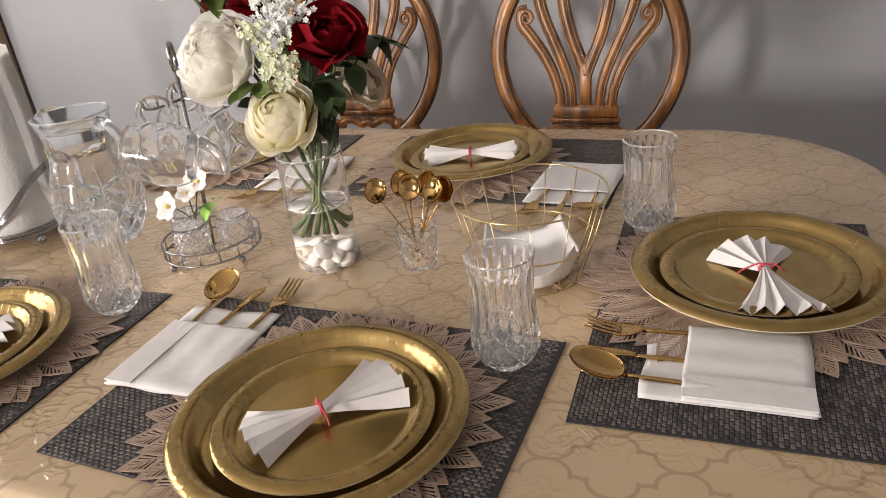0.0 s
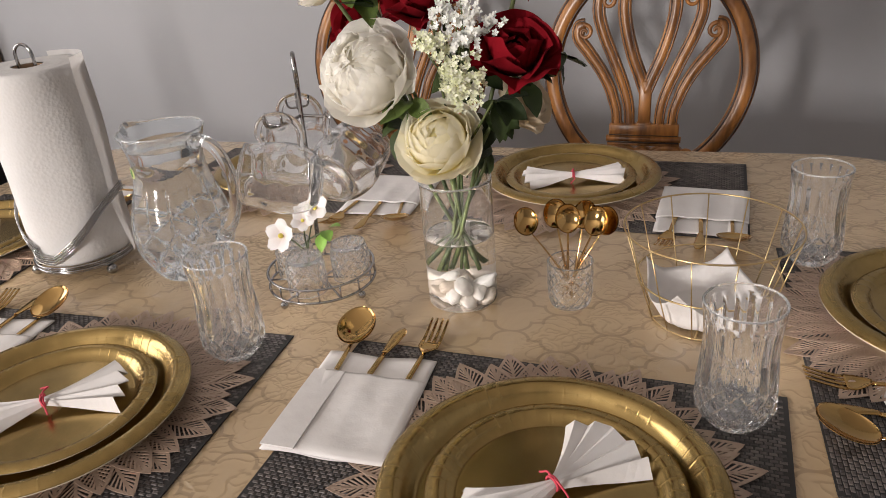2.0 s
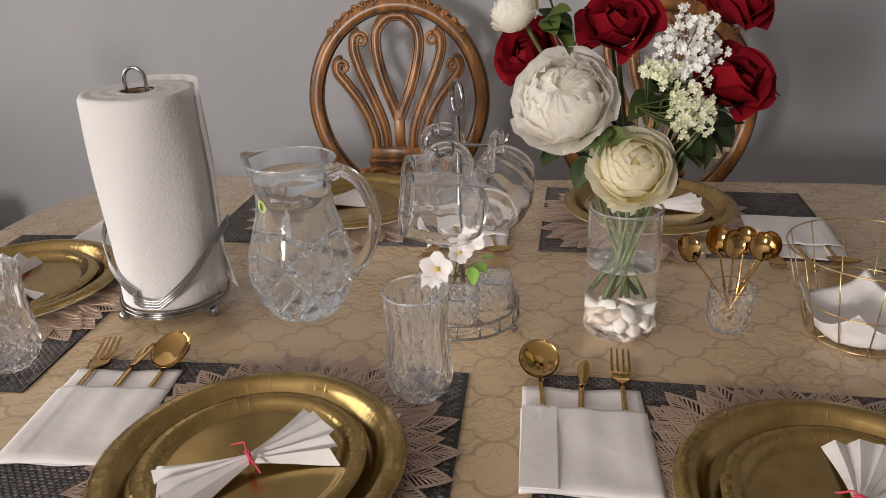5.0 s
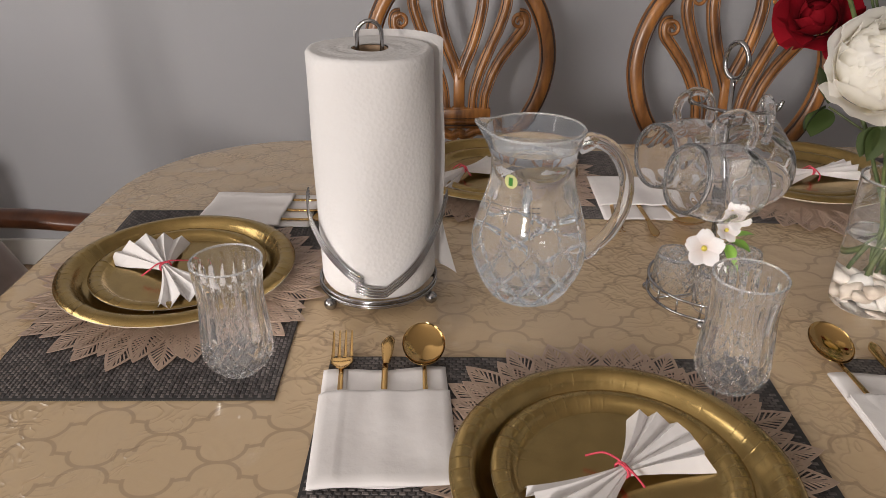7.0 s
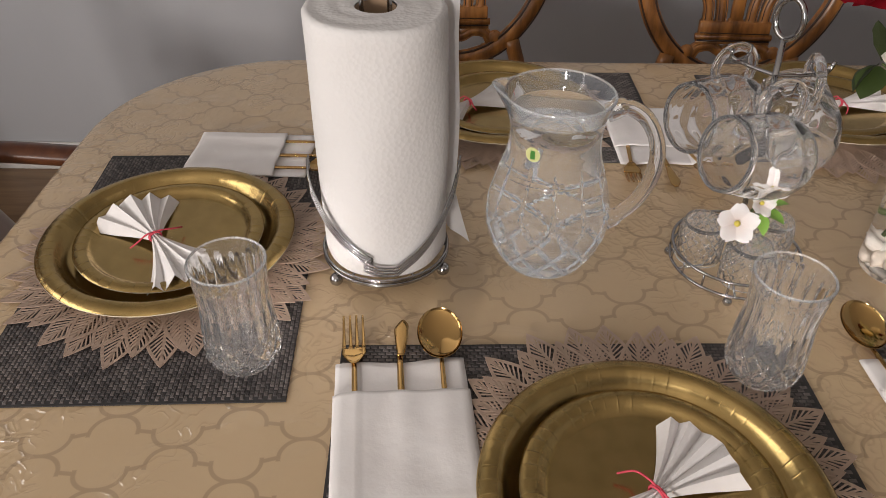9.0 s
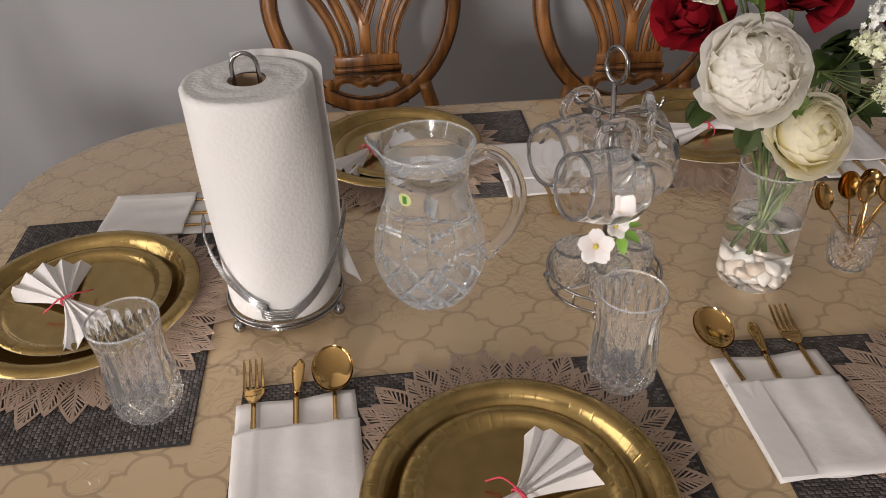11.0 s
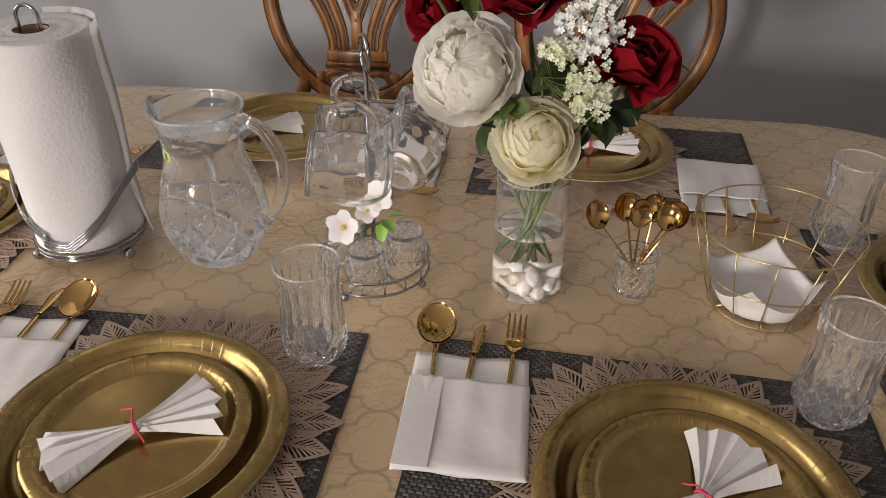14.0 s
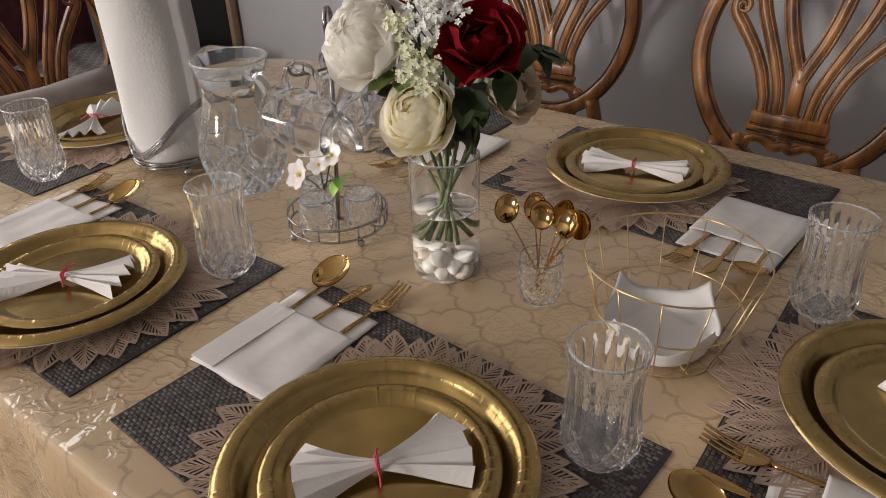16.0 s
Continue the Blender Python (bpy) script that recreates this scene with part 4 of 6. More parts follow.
def pitcher():
    t = thing("glass_pitcher", "clear crystal water pitcher with diamond-cut lower body", "pitcher", pose(-0.264, -0.041, T + 0.001))
    h = 0.215
    prof0 = [(0.045, 0.0), (0.049, 0.004), (0.059, 0.020), (0.068, 0.042), (0.0715, 0.065), (0.069, 0.088), (0.0615, 0.116), (0.0540, 0.139), (0.0505, 0.157), (0.0500, 0.176), (0.0525, 0.193), (0.0570, 0.207), (0.0595, h)]
    prof = [(p.x, p.z) for p in spline([(r, 0, z) for r, z in prof0], 8)]

    def wave(a, r, z):
        spout = max(0.0, math.cos(a - radians(168))) ** 24 * max(0.0, (z - 0.176) / 0.039) ** 1.5
        if 0.006 < z < 0.090:
            k = min(1, (0.090 - z) / 0.010)
            r -= 0.0042 * k * max(groove(a * 6 + z * 74, 0.34), groove(a * 6 - z * 74, 0.34))
        if 0.070 < z < 0.150:
            r -= 0.0022 * groove(a * 6 + 0.4, 0.20) * min(1, (0.150 - z) / 0.03) * min(1, (z - 0.070) / 0.01)
        return r + 0.0125 * spout, z + 0.004 * spout
    level = 0.194
    thick = 0.0032
    top = [(r - thick, z) for r, z in prof if z > level]
    outer_n = len(prof)
    ring = [(0.0005, 0.0)] + prof + [(prof[-1][0] - thick / 2, h + 0.0012)] + top[::-1]
    clear(part("body", lathe(ring, 288, lambda a, i, r, z: wave(a, r, z) if 1 <= i <= outer_n else (r, z)), HAZED, t, "diamond-cut crystal body", smooth=False))
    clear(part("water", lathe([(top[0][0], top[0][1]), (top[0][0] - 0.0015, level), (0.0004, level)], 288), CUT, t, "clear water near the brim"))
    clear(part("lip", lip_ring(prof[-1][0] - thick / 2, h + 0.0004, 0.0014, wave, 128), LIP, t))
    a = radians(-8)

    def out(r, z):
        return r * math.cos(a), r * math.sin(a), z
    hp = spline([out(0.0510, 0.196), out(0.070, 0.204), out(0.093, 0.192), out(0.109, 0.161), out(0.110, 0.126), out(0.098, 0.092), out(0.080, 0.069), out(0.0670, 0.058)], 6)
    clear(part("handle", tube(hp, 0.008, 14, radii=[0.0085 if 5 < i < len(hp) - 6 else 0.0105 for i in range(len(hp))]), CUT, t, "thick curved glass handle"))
    # sticker and two lines of unreadable print, wrapped on the front
    b = math.degrees(math.atan2(-0.62, -0.42))

    def wrap(r, da0, da1, z0, z1, n=10):
        return grid(n, 2, lambda u, v: (r * math.cos(radians(b + da0 + (da1 - da0) * u)), r * math.sin(radians(b + da0 + (da1 - da0) * u)), z0 + (z1 - z0) * v))

    def disc(r, da, z, q):
        vs = [Vector((r * math.cos(radians(b + da)), r * math.sin(radians(b + da)), z))]
        for k in range(20):
            e = 2 * math.pi * k / 20
            w = radians(b + da) + q * math.cos(e) / r
            vs.append(Vector((r * math.cos(w), r * math.sin(w), z + q * math.sin(e))))
        return vs, [(0, 1 + k, 1 + (k + 1) % 20) for k in range(20)]
    s = part("sticker", disc(0.0514, 0, 0.165, 0.0085), STICKER, t, "small yellow-green round sticker")
    part("sticker_mark", wrap(0.0518, -3, 3, 0.160, 0.170), GREEN_PRINT, s)
    for k in range(2):
        for d in range(12):
            part("print_bar", wrap(0.0566 + 0.0022 * k, -22 + d * 5.2, -18.2 + d * 5.2, 0.1335 - 0.005 * k + 0.0004 * d, 0.1346 - 0.005 * k + 0.0004 * d, 3), GREY_PRINT, t)


pitcher()


# ---- vase of silk flowers ----
VX, VY = 0.162, -0.060


def vase():
    t = thing("glass_vase", "clear cylindrical glass vase part-filled with water", "vase", pose(VX, VY, T + 0.001))
    r, h = 0.0447, 0.166
    level = 0.092
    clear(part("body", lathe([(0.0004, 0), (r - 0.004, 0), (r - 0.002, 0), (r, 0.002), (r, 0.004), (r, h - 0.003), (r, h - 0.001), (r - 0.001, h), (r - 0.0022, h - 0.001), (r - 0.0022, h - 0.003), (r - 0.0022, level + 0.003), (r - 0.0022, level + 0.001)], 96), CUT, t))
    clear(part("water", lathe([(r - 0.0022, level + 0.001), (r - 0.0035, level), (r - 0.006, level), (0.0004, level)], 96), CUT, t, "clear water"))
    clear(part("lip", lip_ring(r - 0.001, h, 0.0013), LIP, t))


vase()


def pebbles():
    rnd = random.Random(4)
    variants = []
    for k in range(5):
        vs, fs = ball(1.0, u=14, v=9)
        vs = [v * (1 + 0.42 * noise.noise(v * 1.2 + Vector((k * 7, 0, 0)))) for v in vs]
        variants.append(mesh("pebble", vs, fs, STONE))
    made = []
    tries = 0
    while len(made) < 46 and tries < 6000:
        tries += 1
        layer = len(made) // 8
        a, q = rnd.uniform(0, 360), rnd.uniform(0.1, 1) ** 0.4 * 0.0305
        z = 0.0125 + layer * 0.0098 + rnd.uniform(-0.002, 0.002)
        p = Vector((q * math.cos(radians(a)), q * math.sin(radians(a)), z))
        if any((p - o).length < 0.0150 for o in made):
            continue
        made.append(p)
        s = rnd.uniform(0.0120, 0.0175)
        ob = link_part("pebble", variants[rnd.randrange(5)], m=pose(VX + p.x, VY + p.y, T + p.z, rnd.uniform(-50, 50), rnd.uniform(-50, 50), a) @ Matrix.Diagonal((s * 1.15, s * 0.82, s * 0.58, 1)))
        tagged(ob, "smooth whitish river pebble at the vase bottom", "pebble", "pebbles in the vase")


pebbles()


def petal_mesh(material, w, curl, cup, ruffle, seed, tilt, nu=7, nv=7, rounding=0.10):
    """A unit petal: base at the origin, growing along +z and opening towards +y."""
    vs, fs, uv = [], [], []
    rad, hgt = 0.0, 0.0
    rows = []
    for j in range(nv):
        v = j / (nv - 1)
        ang = radians(tilt + curl * v ** 2)
        if j:
            rad += math.sin(ang) / (nv - 1)
            hgt += math.cos(ang) / (nv - 1)
        rows.append((rad, hgt, v))
    for rad, hgt, v in rows:
        ww = w * math.sin((0.10 + 0.80 * v) * math.pi) ** 0.6
        for i in range(nu):
            u = 2 * i / (nu - 1) - 1
            ph = u * cup
            edge = v ** 3
            rf = ruffle * edge * noise.noise(Vector((u * 2.4 + seed * 5.1, v * 2, seed)))
            tipz = -rounding * edge * u * u
            vs.append(Vector((ww * math.sin(ph) / max(cup, 0.01), rad - ww * (1 - math.cos(ph)) / max(cup, 0.01) + rf, hgt + tipz + rf * 0.6)))
            uv.append(((u + 1) / 2, v))
    for j in range(nv - 1):
        for i in range(nu - 1):
            fs.append((j * nu + i, j * nu + i + 1, (j + 1) * nu + i + 1, (j + 1) * nu + i))
    return mesh("petal", vs, fs, material, True, uv)


def dome_petal(material, tip, rho, half, flare, ruffle, seed, point=0.0, twist=0.05, low=135.0, nu=17, nv=13):
    """A petal that wraps a unit dome about z: it rises from the back (polar angle low) to its edge at polar angle tip, where it flares and ruffles; one side lies over the next petal of its ring."""
    vs, fs, uv = [], [], []
    for j in range(nv):
        v = j / (nv - 1)
        for i in range(nu):
            u = 2 * i / (nu - 1) - 1
            n1 = noise.noise(Vector((u * 2.1 + seed * 3.7, seed * 1.3, 0.4)))
            n2 = noise.noise(Vector((u * 5.0 + seed * 2.9, v * 1.5, seed * 0.7)))
            edge = tip + 15 * u * u + 62 * ruffle * n1 + 9 * ruffle * n2 - point * (1 - u * u) ** 2 * 9
            th = radians(low + (edge - low) * v)
            r = rho * (1 + flare * v ** 4 + ruffle * v ** 3 * (0.35 * n2 + 0.8 * n1) - 0.03 * (1 - u * u) * v + twist * u)
            ph = radians(u * half * (0.62 + 0.38 * math.sin(math.pi * (0.12 + 0.62 * v))))
            vs.append(Vector((r * math.sin(th) * math.sin(ph), r * math.sin(th) * math.cos(ph), 0.88 * r * math.cos(th))))
            uv.append(((u + 1) / 2, v))
    for j in range(nv - 1):
        for i in range(nu - 1):
            fs.append((j * nu + i, j * nu + i + 1, (j + 1) * nu + i + 1, (j + 1) * nu + i))
    return mesh("petal", vs, fs, material, True, uv)


# petal rings from the heart outwards: polar angle of the edge, radius, petals, half width, flare and ruffle
RINGS = {
    "white": ((9, 0.54, 6, 42, 0.10, 0.20), (18, 0.585, 7, 36, 0.10, 0.20), (28, 0.63, 8, 31, 0.10, 0.19), (39, 0.68, 8, 32, 0.10, 0.17), (51, 0.73, 8, 32, 0.10, 0.15),
              (63, 0.78, 7, 36, 0.12, 0.13), (76, 0.825, 6, 42, 0.15, 0.11), (90, 0.86, 5, 46, 0.24, 0.11)),
    "cream": ((8, 0.40, 3, 74, 0.05, 0.05), (16, 0.47, 4, 62, 0.06, 0.05), (25, 0.535, 4, 60, 0.07, 0.05), (35, 0.60, 5, 52, 0.08, 0.06), (46, 0.66, 5, 52, 0.10, 0.07),
              (59, 0.72, 5, 52, 0.12, 0.08), (74, 0.78, 5, 52, 0.17, 0.09), (92, 0.82, 5, 50, 0.28, 0.10)),
    "red": ((11, 0.27, 3, 78, 0.10, 0.03), (21, 0.37, 3, 76, 0.26, 0.03), (34, 0.46, 4, 62, 0.44, 0.04), (49, 0.53, 4, 60, 0.62, 0.05), (66, 0.58, 5, 50, 0.76, 0.06), (85, 0.61, 5, 48, 0.84, 0.08)),
    "peach": ((14, 0.45, 3, 75, 0.10, 0.08), (32, 0.60, 4, 66, 0.18, 0.10), (54, 0.74, 5, 56, 0.26, 0.12), (80, 0.82, 5, 52, 0.30, 0.12))}
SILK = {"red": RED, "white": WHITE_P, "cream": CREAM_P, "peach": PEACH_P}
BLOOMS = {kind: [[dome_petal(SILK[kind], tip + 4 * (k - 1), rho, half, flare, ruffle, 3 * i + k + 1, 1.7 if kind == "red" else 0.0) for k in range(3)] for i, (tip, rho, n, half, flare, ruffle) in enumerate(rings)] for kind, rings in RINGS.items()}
LABELS = {"red": "deep red velvety silk rose in the vase", "white": "full white silk peony with ruffled petals in the vase", "cream": "cream-yellow silk ranunculus with tight round petals", "peach": "beige silk rose turned away at the back"}


def axis_frame(d):
    return Vector(d).normalized().to_track_quat("Z", "Y").to_matrix().to_4x4()


def flower(kind, c, d, R, seed, mouth=None):
    """A flower whose bloom is centred at c, looks along d and is R in radius."""
    rnd = random.Random(seed)
    d = Vector(d).normalized()
    base = Vector(c) - d * R * 0.55
    name = {"red": "red_rose", "white": "white_peony", "cream": "cream_ranunculus", "peach": "beige_rose"}[kind]
    t = thing(name, LABELS[kind], "flower", Matrix.Translation(base), "silk flowers in the vase")
    fr = axis_frame(d)
    centre = fr @ pose(0, 0, 0.30 * R)
    part("heart", moved(ball(R * {"white": 0.47, "cream": 0.36}.get(kind, 0.22), squash=(1, 1, 0.8)), centre), SILK[kind], t)
    for layer, ring in enumerate(RINGS[kind]):
        start = rnd.uniform(0, 360)
        sway = 5 if kind == "white" else 3
        n = ring[2]
        for k in range(n):
            me = rnd.choice(BLOOMS[kind][layer])
            a = start + 360 * k / n + rnd.uniform(-8, 8)
            s = R * (0.90 if kind in ("white", "red") else 0.96) * rnd.uniform(0.94, 1.05)
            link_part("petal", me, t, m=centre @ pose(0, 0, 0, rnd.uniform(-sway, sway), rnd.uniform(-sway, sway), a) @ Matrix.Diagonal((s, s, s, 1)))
    part("calyx", moved(ball(R * 0.22, squash=(1, 1, 0.8)), fr @ pose(0, 0, 0.06 * R)), STEM, t)
    mx, my = mouth or (rnd.uniform(-0.026, 0.026), rnd.uniform(-0.026, 0.026))
    mouth_p = Vector((VX + mx, VY + my, T + 0.166))
    foot = Vector((VX - mx * 0.75 + rnd.uniform(-0.012, 0.012), VY - my * 0.75 + rnd.uniform(-0.012, 0.012), T + 0.050))
    pts = [base + d * 0.01, base - d * 0.025, mouth_p + (base - mouth_p) * 0.25 + Vector((0, 0, 0.012)), mouth_p, foot]
    part("stem", tube([p - base for p in spline(pts, 7)], 0.0024, 8), STEM, t)
    return t


flower("cream", (0.161, -0.118, 0.999), (0.06, -0.74, 0.55), 0.052, 21, mouth=(0.010, -0.030))
flower("white", (0.078, -0.116, 1.075), (-0.14, -0.78, 0.52), 0.066, 22, mouth=(-0.030, -0.012))
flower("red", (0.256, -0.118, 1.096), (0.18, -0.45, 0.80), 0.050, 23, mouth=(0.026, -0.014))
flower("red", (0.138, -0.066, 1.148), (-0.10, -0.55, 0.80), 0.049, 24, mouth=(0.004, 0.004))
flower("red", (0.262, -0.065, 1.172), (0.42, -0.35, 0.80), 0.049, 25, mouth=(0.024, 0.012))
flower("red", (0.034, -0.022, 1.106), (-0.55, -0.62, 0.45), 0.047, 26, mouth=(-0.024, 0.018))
flower("white", (0.022, -0.085, 1.168), (-0.45, -0.45, 0.75), 0.034, 27, mouth=(-0.010, 0.014))
flower("white", (0.135, 0.010, 1.190), (0.0, -0.25, 0.95), 0.045, 28, mouth=(0.0, 0.026))
flower("peach", (0.258, -0.040, 1.022), (0.75, 0.05, 0.30), 0.042, 29, mouth=(0.030, 0.008))


def leaf_mesh(name, material, bend=0.25, fold=0.22):
    vs, fs = [], []
    n = 9
    for j in range(n):
        v = j / (n - 1)
        w = 0.34 * math.sin(math.pi * v ** 0.85) ** 0.8
        for u in (-1, -0.5, 0, 0.5, 1):
            vs.append(Vector((u * w, v, -bend * v * v + fold * abs(u) * w + 0.015 * math.sin(v * 18) * abs(u))))
    for j in range(n - 1):
        for i in range(4):
            fs.append((j * 5 + i, j * 5 + i + 1, j * 5 + i + 6, j * 5 + i + 5))
    m = len(vs)
    vs += [p - Vector((0, 0, 0.012)) for p in vs]
    fs += [tuple(i + m for i in f)[::-1] for f in fs]
    return mesh(name, vs, fs, material)


LEAVES = [leaf_mesh("leaf", LEAF, b, f) for b, f in ((0.2, 0.25), (0.45, 0.3), (0.05, 0.15))]
FRESH = [leaf_mesh("leaf", FRESH_LEAF, b, f) for b, f in ((0.25, 0.25), (0.4, 0.35))]


def sprays():
    """Leafy sprays between the blooms."""
    rnd = random.Random(8)
    rows = (((0.212, -0.070, 1.012), (0.5, -0.5, 0.0), 6, 0.044), ((0.196, -0.062, 0.975), (0.5, -0.3, -0.3), 4, 0.038), ((0.112, -0.070, 0.995), (-0.7, -0.3, -0.3), 4, 0.040),
            ((0.250, -0.070, 1.050), (0.8, -0.3, -0.2), 6, 0.048), ((0.088, -0.066, 1.128), (0.0, -0.4, 0.8), 3, 0.040), ((0.088, 0.005, 0.992), (-0.8, -0.1, 0.0), 3, 0.046),
            ((0.190, -0.050, 1.060), (0.1, -0.8, 0.2), 8, 0.050), ((0.055, -0.050, 1.190), (-0.5, -0.2, 0.7), 4, 0.042), ((0.160, -0.030, 1.000), (0.0, 0.7, 0.2), 6, 0.05),
            ((0.228, -0.110, 1.036), (0.3, -0.5, -0.3), 4, 0.036), ((0.275, -0.050, 1.075), (0.6, 0.1, -0.5), 4, 0.045))
    young = (((0.124, -0.092, 1.030), (0.35, -0.75, -0.35), 4, 0.030), ((0.060, -0.060, 1.150), (0.3, -0.7, 0.3), 3, 0.040))
    for place, d, n, size in rows + young:
        leaves, shade = (FRESH, "fresh") if (place, d, n, size) in young else (LEAVES, "dark")
        t = thing("leaf_spray", shade + " green silk rose leaves between the blooms", "foliage", Matrix.Translation(place), "leaf sprays in the vase")
        mouth_p = Vector((VX + rnd.uniform(-0.02, 0.02), VY + rnd.uniform(-0.02, 0.02), T + 0.16))
        o = Vector(place)
        part("stem", tube([p - o for p in spline([o, o.lerp(mouth_p, 0.5) + Vector((0, 0, 0.01)), mouth_p + Vector((0, 0, 0.03)), mouth_p + Vector((0, 0, 0.012))], 6)], 0.0014, 6), STEM, t)
        for k in range(n):
            w = Vector(d) + Vector((rnd.uniform(-1, 1), rnd.uniform(-1, 1), rnd.uniform(-1, 1))) * 0.75
            q = w.to_track_quat("Y", "Z").to_matrix().to_4x4()
            s = size * rnd.uniform(0.8, 1.2)
            link_part("leaf", rnd.choice(leaves), t, m=q @ pose(0, 0.004, 0, 0, rnd.uniform(-40, 40), 0) @ Matrix.Diagonal((s, s, s, 1)))


sprays()


def floret(r):
    """A star of five tiny cupped petals."""
    vs, fs = [], []
    for k in range(5):
        a = 2 * math.pi * k / 5
        ca, sa = math.cos(a), math.sin(a)
        for u, v, w in ((0, 0, 0), (0.6, -0.36, 0.22), (1.0, 0, 0.34), (0.6, 0.36, 0.22)):
            vs.append(Vector((r * (u * ca - v * sa), r * (u * sa + v * ca), r * w)))
        fs.append((4 * k, 4 * k + 1, 4 * k + 2, 4 * k + 3))
    return vs, fs


def filler(c, d, spread, count, seed, petals):
    """A spray of tiny filler blooms on branching stems."""
    rnd = random.Random(seed)
    c, d = Vector(c), Vector(d).normalized()
    t = thing("filler_spray", "spray of tiny white and pale green filler blooms", "flower", Matrix.Translation(c), "filler sprays in the vase")
    root = -d * 0.075
    geos, stems = [], []
    for k in range(count):
        off = Vector((rnd.gauss(0, 1), rnd.gauss(0, 1), rnd.gauss(0, 1)))
        off = off.normalized() * rnd.random() ** 0.4
        p = Vector((off.x * spread[0], off.y * spread[1], off.z * spread[2])) + d * 0.008
        if k % 4 == 0:
            stems.append(tube(spline([root, root.lerp(p, 0.55) + Vector((0, 0, -0.004)), p], 4), 0.0008, 5))
        for b in range(rnd.randint(5, 8)):
            e = p + Vector((rnd.gauss(0, 1), rnd.gauss(0, 1), rnd.gauss(0, 1))) * 0.0040
            way = d + Vector((rnd.gauss(0, 1), rnd.gauss(0, 1), rnd.gauss(0, 1))) * 0.55 + Vector((0, -0.4, 0))
            geos.append(moved(floret(rnd.uniform(0.0034, 0.0050)), Matrix.Translation(e) @ axis_frame(way)))
            geos.append(moved(tube([(0, 0, 0), tuple((root * 0.06 - off * 0.002))], 0.0005, 4), Matrix.Translation(e)))
    tagged(part("filler_bloom", join(*geos), petals, t), kind="stuff")
    for geo in stems:
        part("branch", geo, STEM, t)
    mouth_p = Vector((VX + 0.012, VY - 0.01, T + 0.166)) - c
    part("stem", tube(spline([root, root.lerp(mouth_p, 0.5), mouth_p, Vector((VX, VY, T + 0.05)) - c], 6), 0.0016, 6), STEM, t)


filler((0.206, -0.122, 1.120), (0.2, -0.5, 0.75), (0.033, 0.026, 0.040), 40, 31, BREATH)
filler((0.200, -0.150, 1.068), (0.45, -0.75, 0.15), (0.026, 0.022, 0.028), 24, 32, BREATH_GREEN)
filler((0.176, -0.135, 1.098), (0.0, -0.6, 0.6), (0.016, 0.016, 0.022), 11, 33, BREATH_GREEN)


# ---- paper towels ----
PX, PY = -0.452, -0.048


def towel_roll():
    t = thing("paper_towel_roll", "white embossed paper towel roll standing on a holder", "paper towel", pose(PX, PY, T + 0.0265))
    R, h = 0.0705, 0.281

    def wave(a, i, r, z):
        if r > 0.05:
            r += 0.0012 * math.sin(a * 3 + z * 14) + 0.0010 * math.sin(a * 5 - z * 23)
        return r, z + (0.00035 * math.sin(a * 2 + r * 300) if z > h * 0.9 else 0)
    rows = [(0.0205, 0.0), (R - 0.003, 0.0)] + [(R, 0.004 + (h - 0.008) * k / 24) for k in range(25)] + [(R - 0.003, h)]
    rings = [(R - 0.003 - (R - 0.026) * k / 12, h + (0.00007 if k % 2 else -0.00007)) for k in range(1, 13)]
    part("roll", lathe(rows + rings + [(0.0205, h)], 96, wave), TOWEL, t)
    part("core", lathe([(0.0203, 0.001), (0.0203, h - 0.001), (0.0190, h - 0.001), (0.0190, 0.001)], 40, closed=True), CARD, t, "grey-brown cardboard core")

    # the loose end leaves the roll at the back and hangs on one side
    def loose(u, v):
        a = radians(112 - 116 * u)
        r = R + 0.0015 + 0.010 * u ** 3 + 0.0015 * math.sin(v * 9 + u * 3)
        z = 0.004 + (h + 0.002 + 0.005 * u) * v
        if u > 0.85 and v < 0.25:
            r += 0.017 * (u - 0.85) / 0.15 * (1 - v / 0.25)
        return r * math.cos(a), r * math.sin(a), z
    part("loose_sheet", grid(40, 26, loose), PLY, t, "loose end of the paper")
    return t


towel_roll()


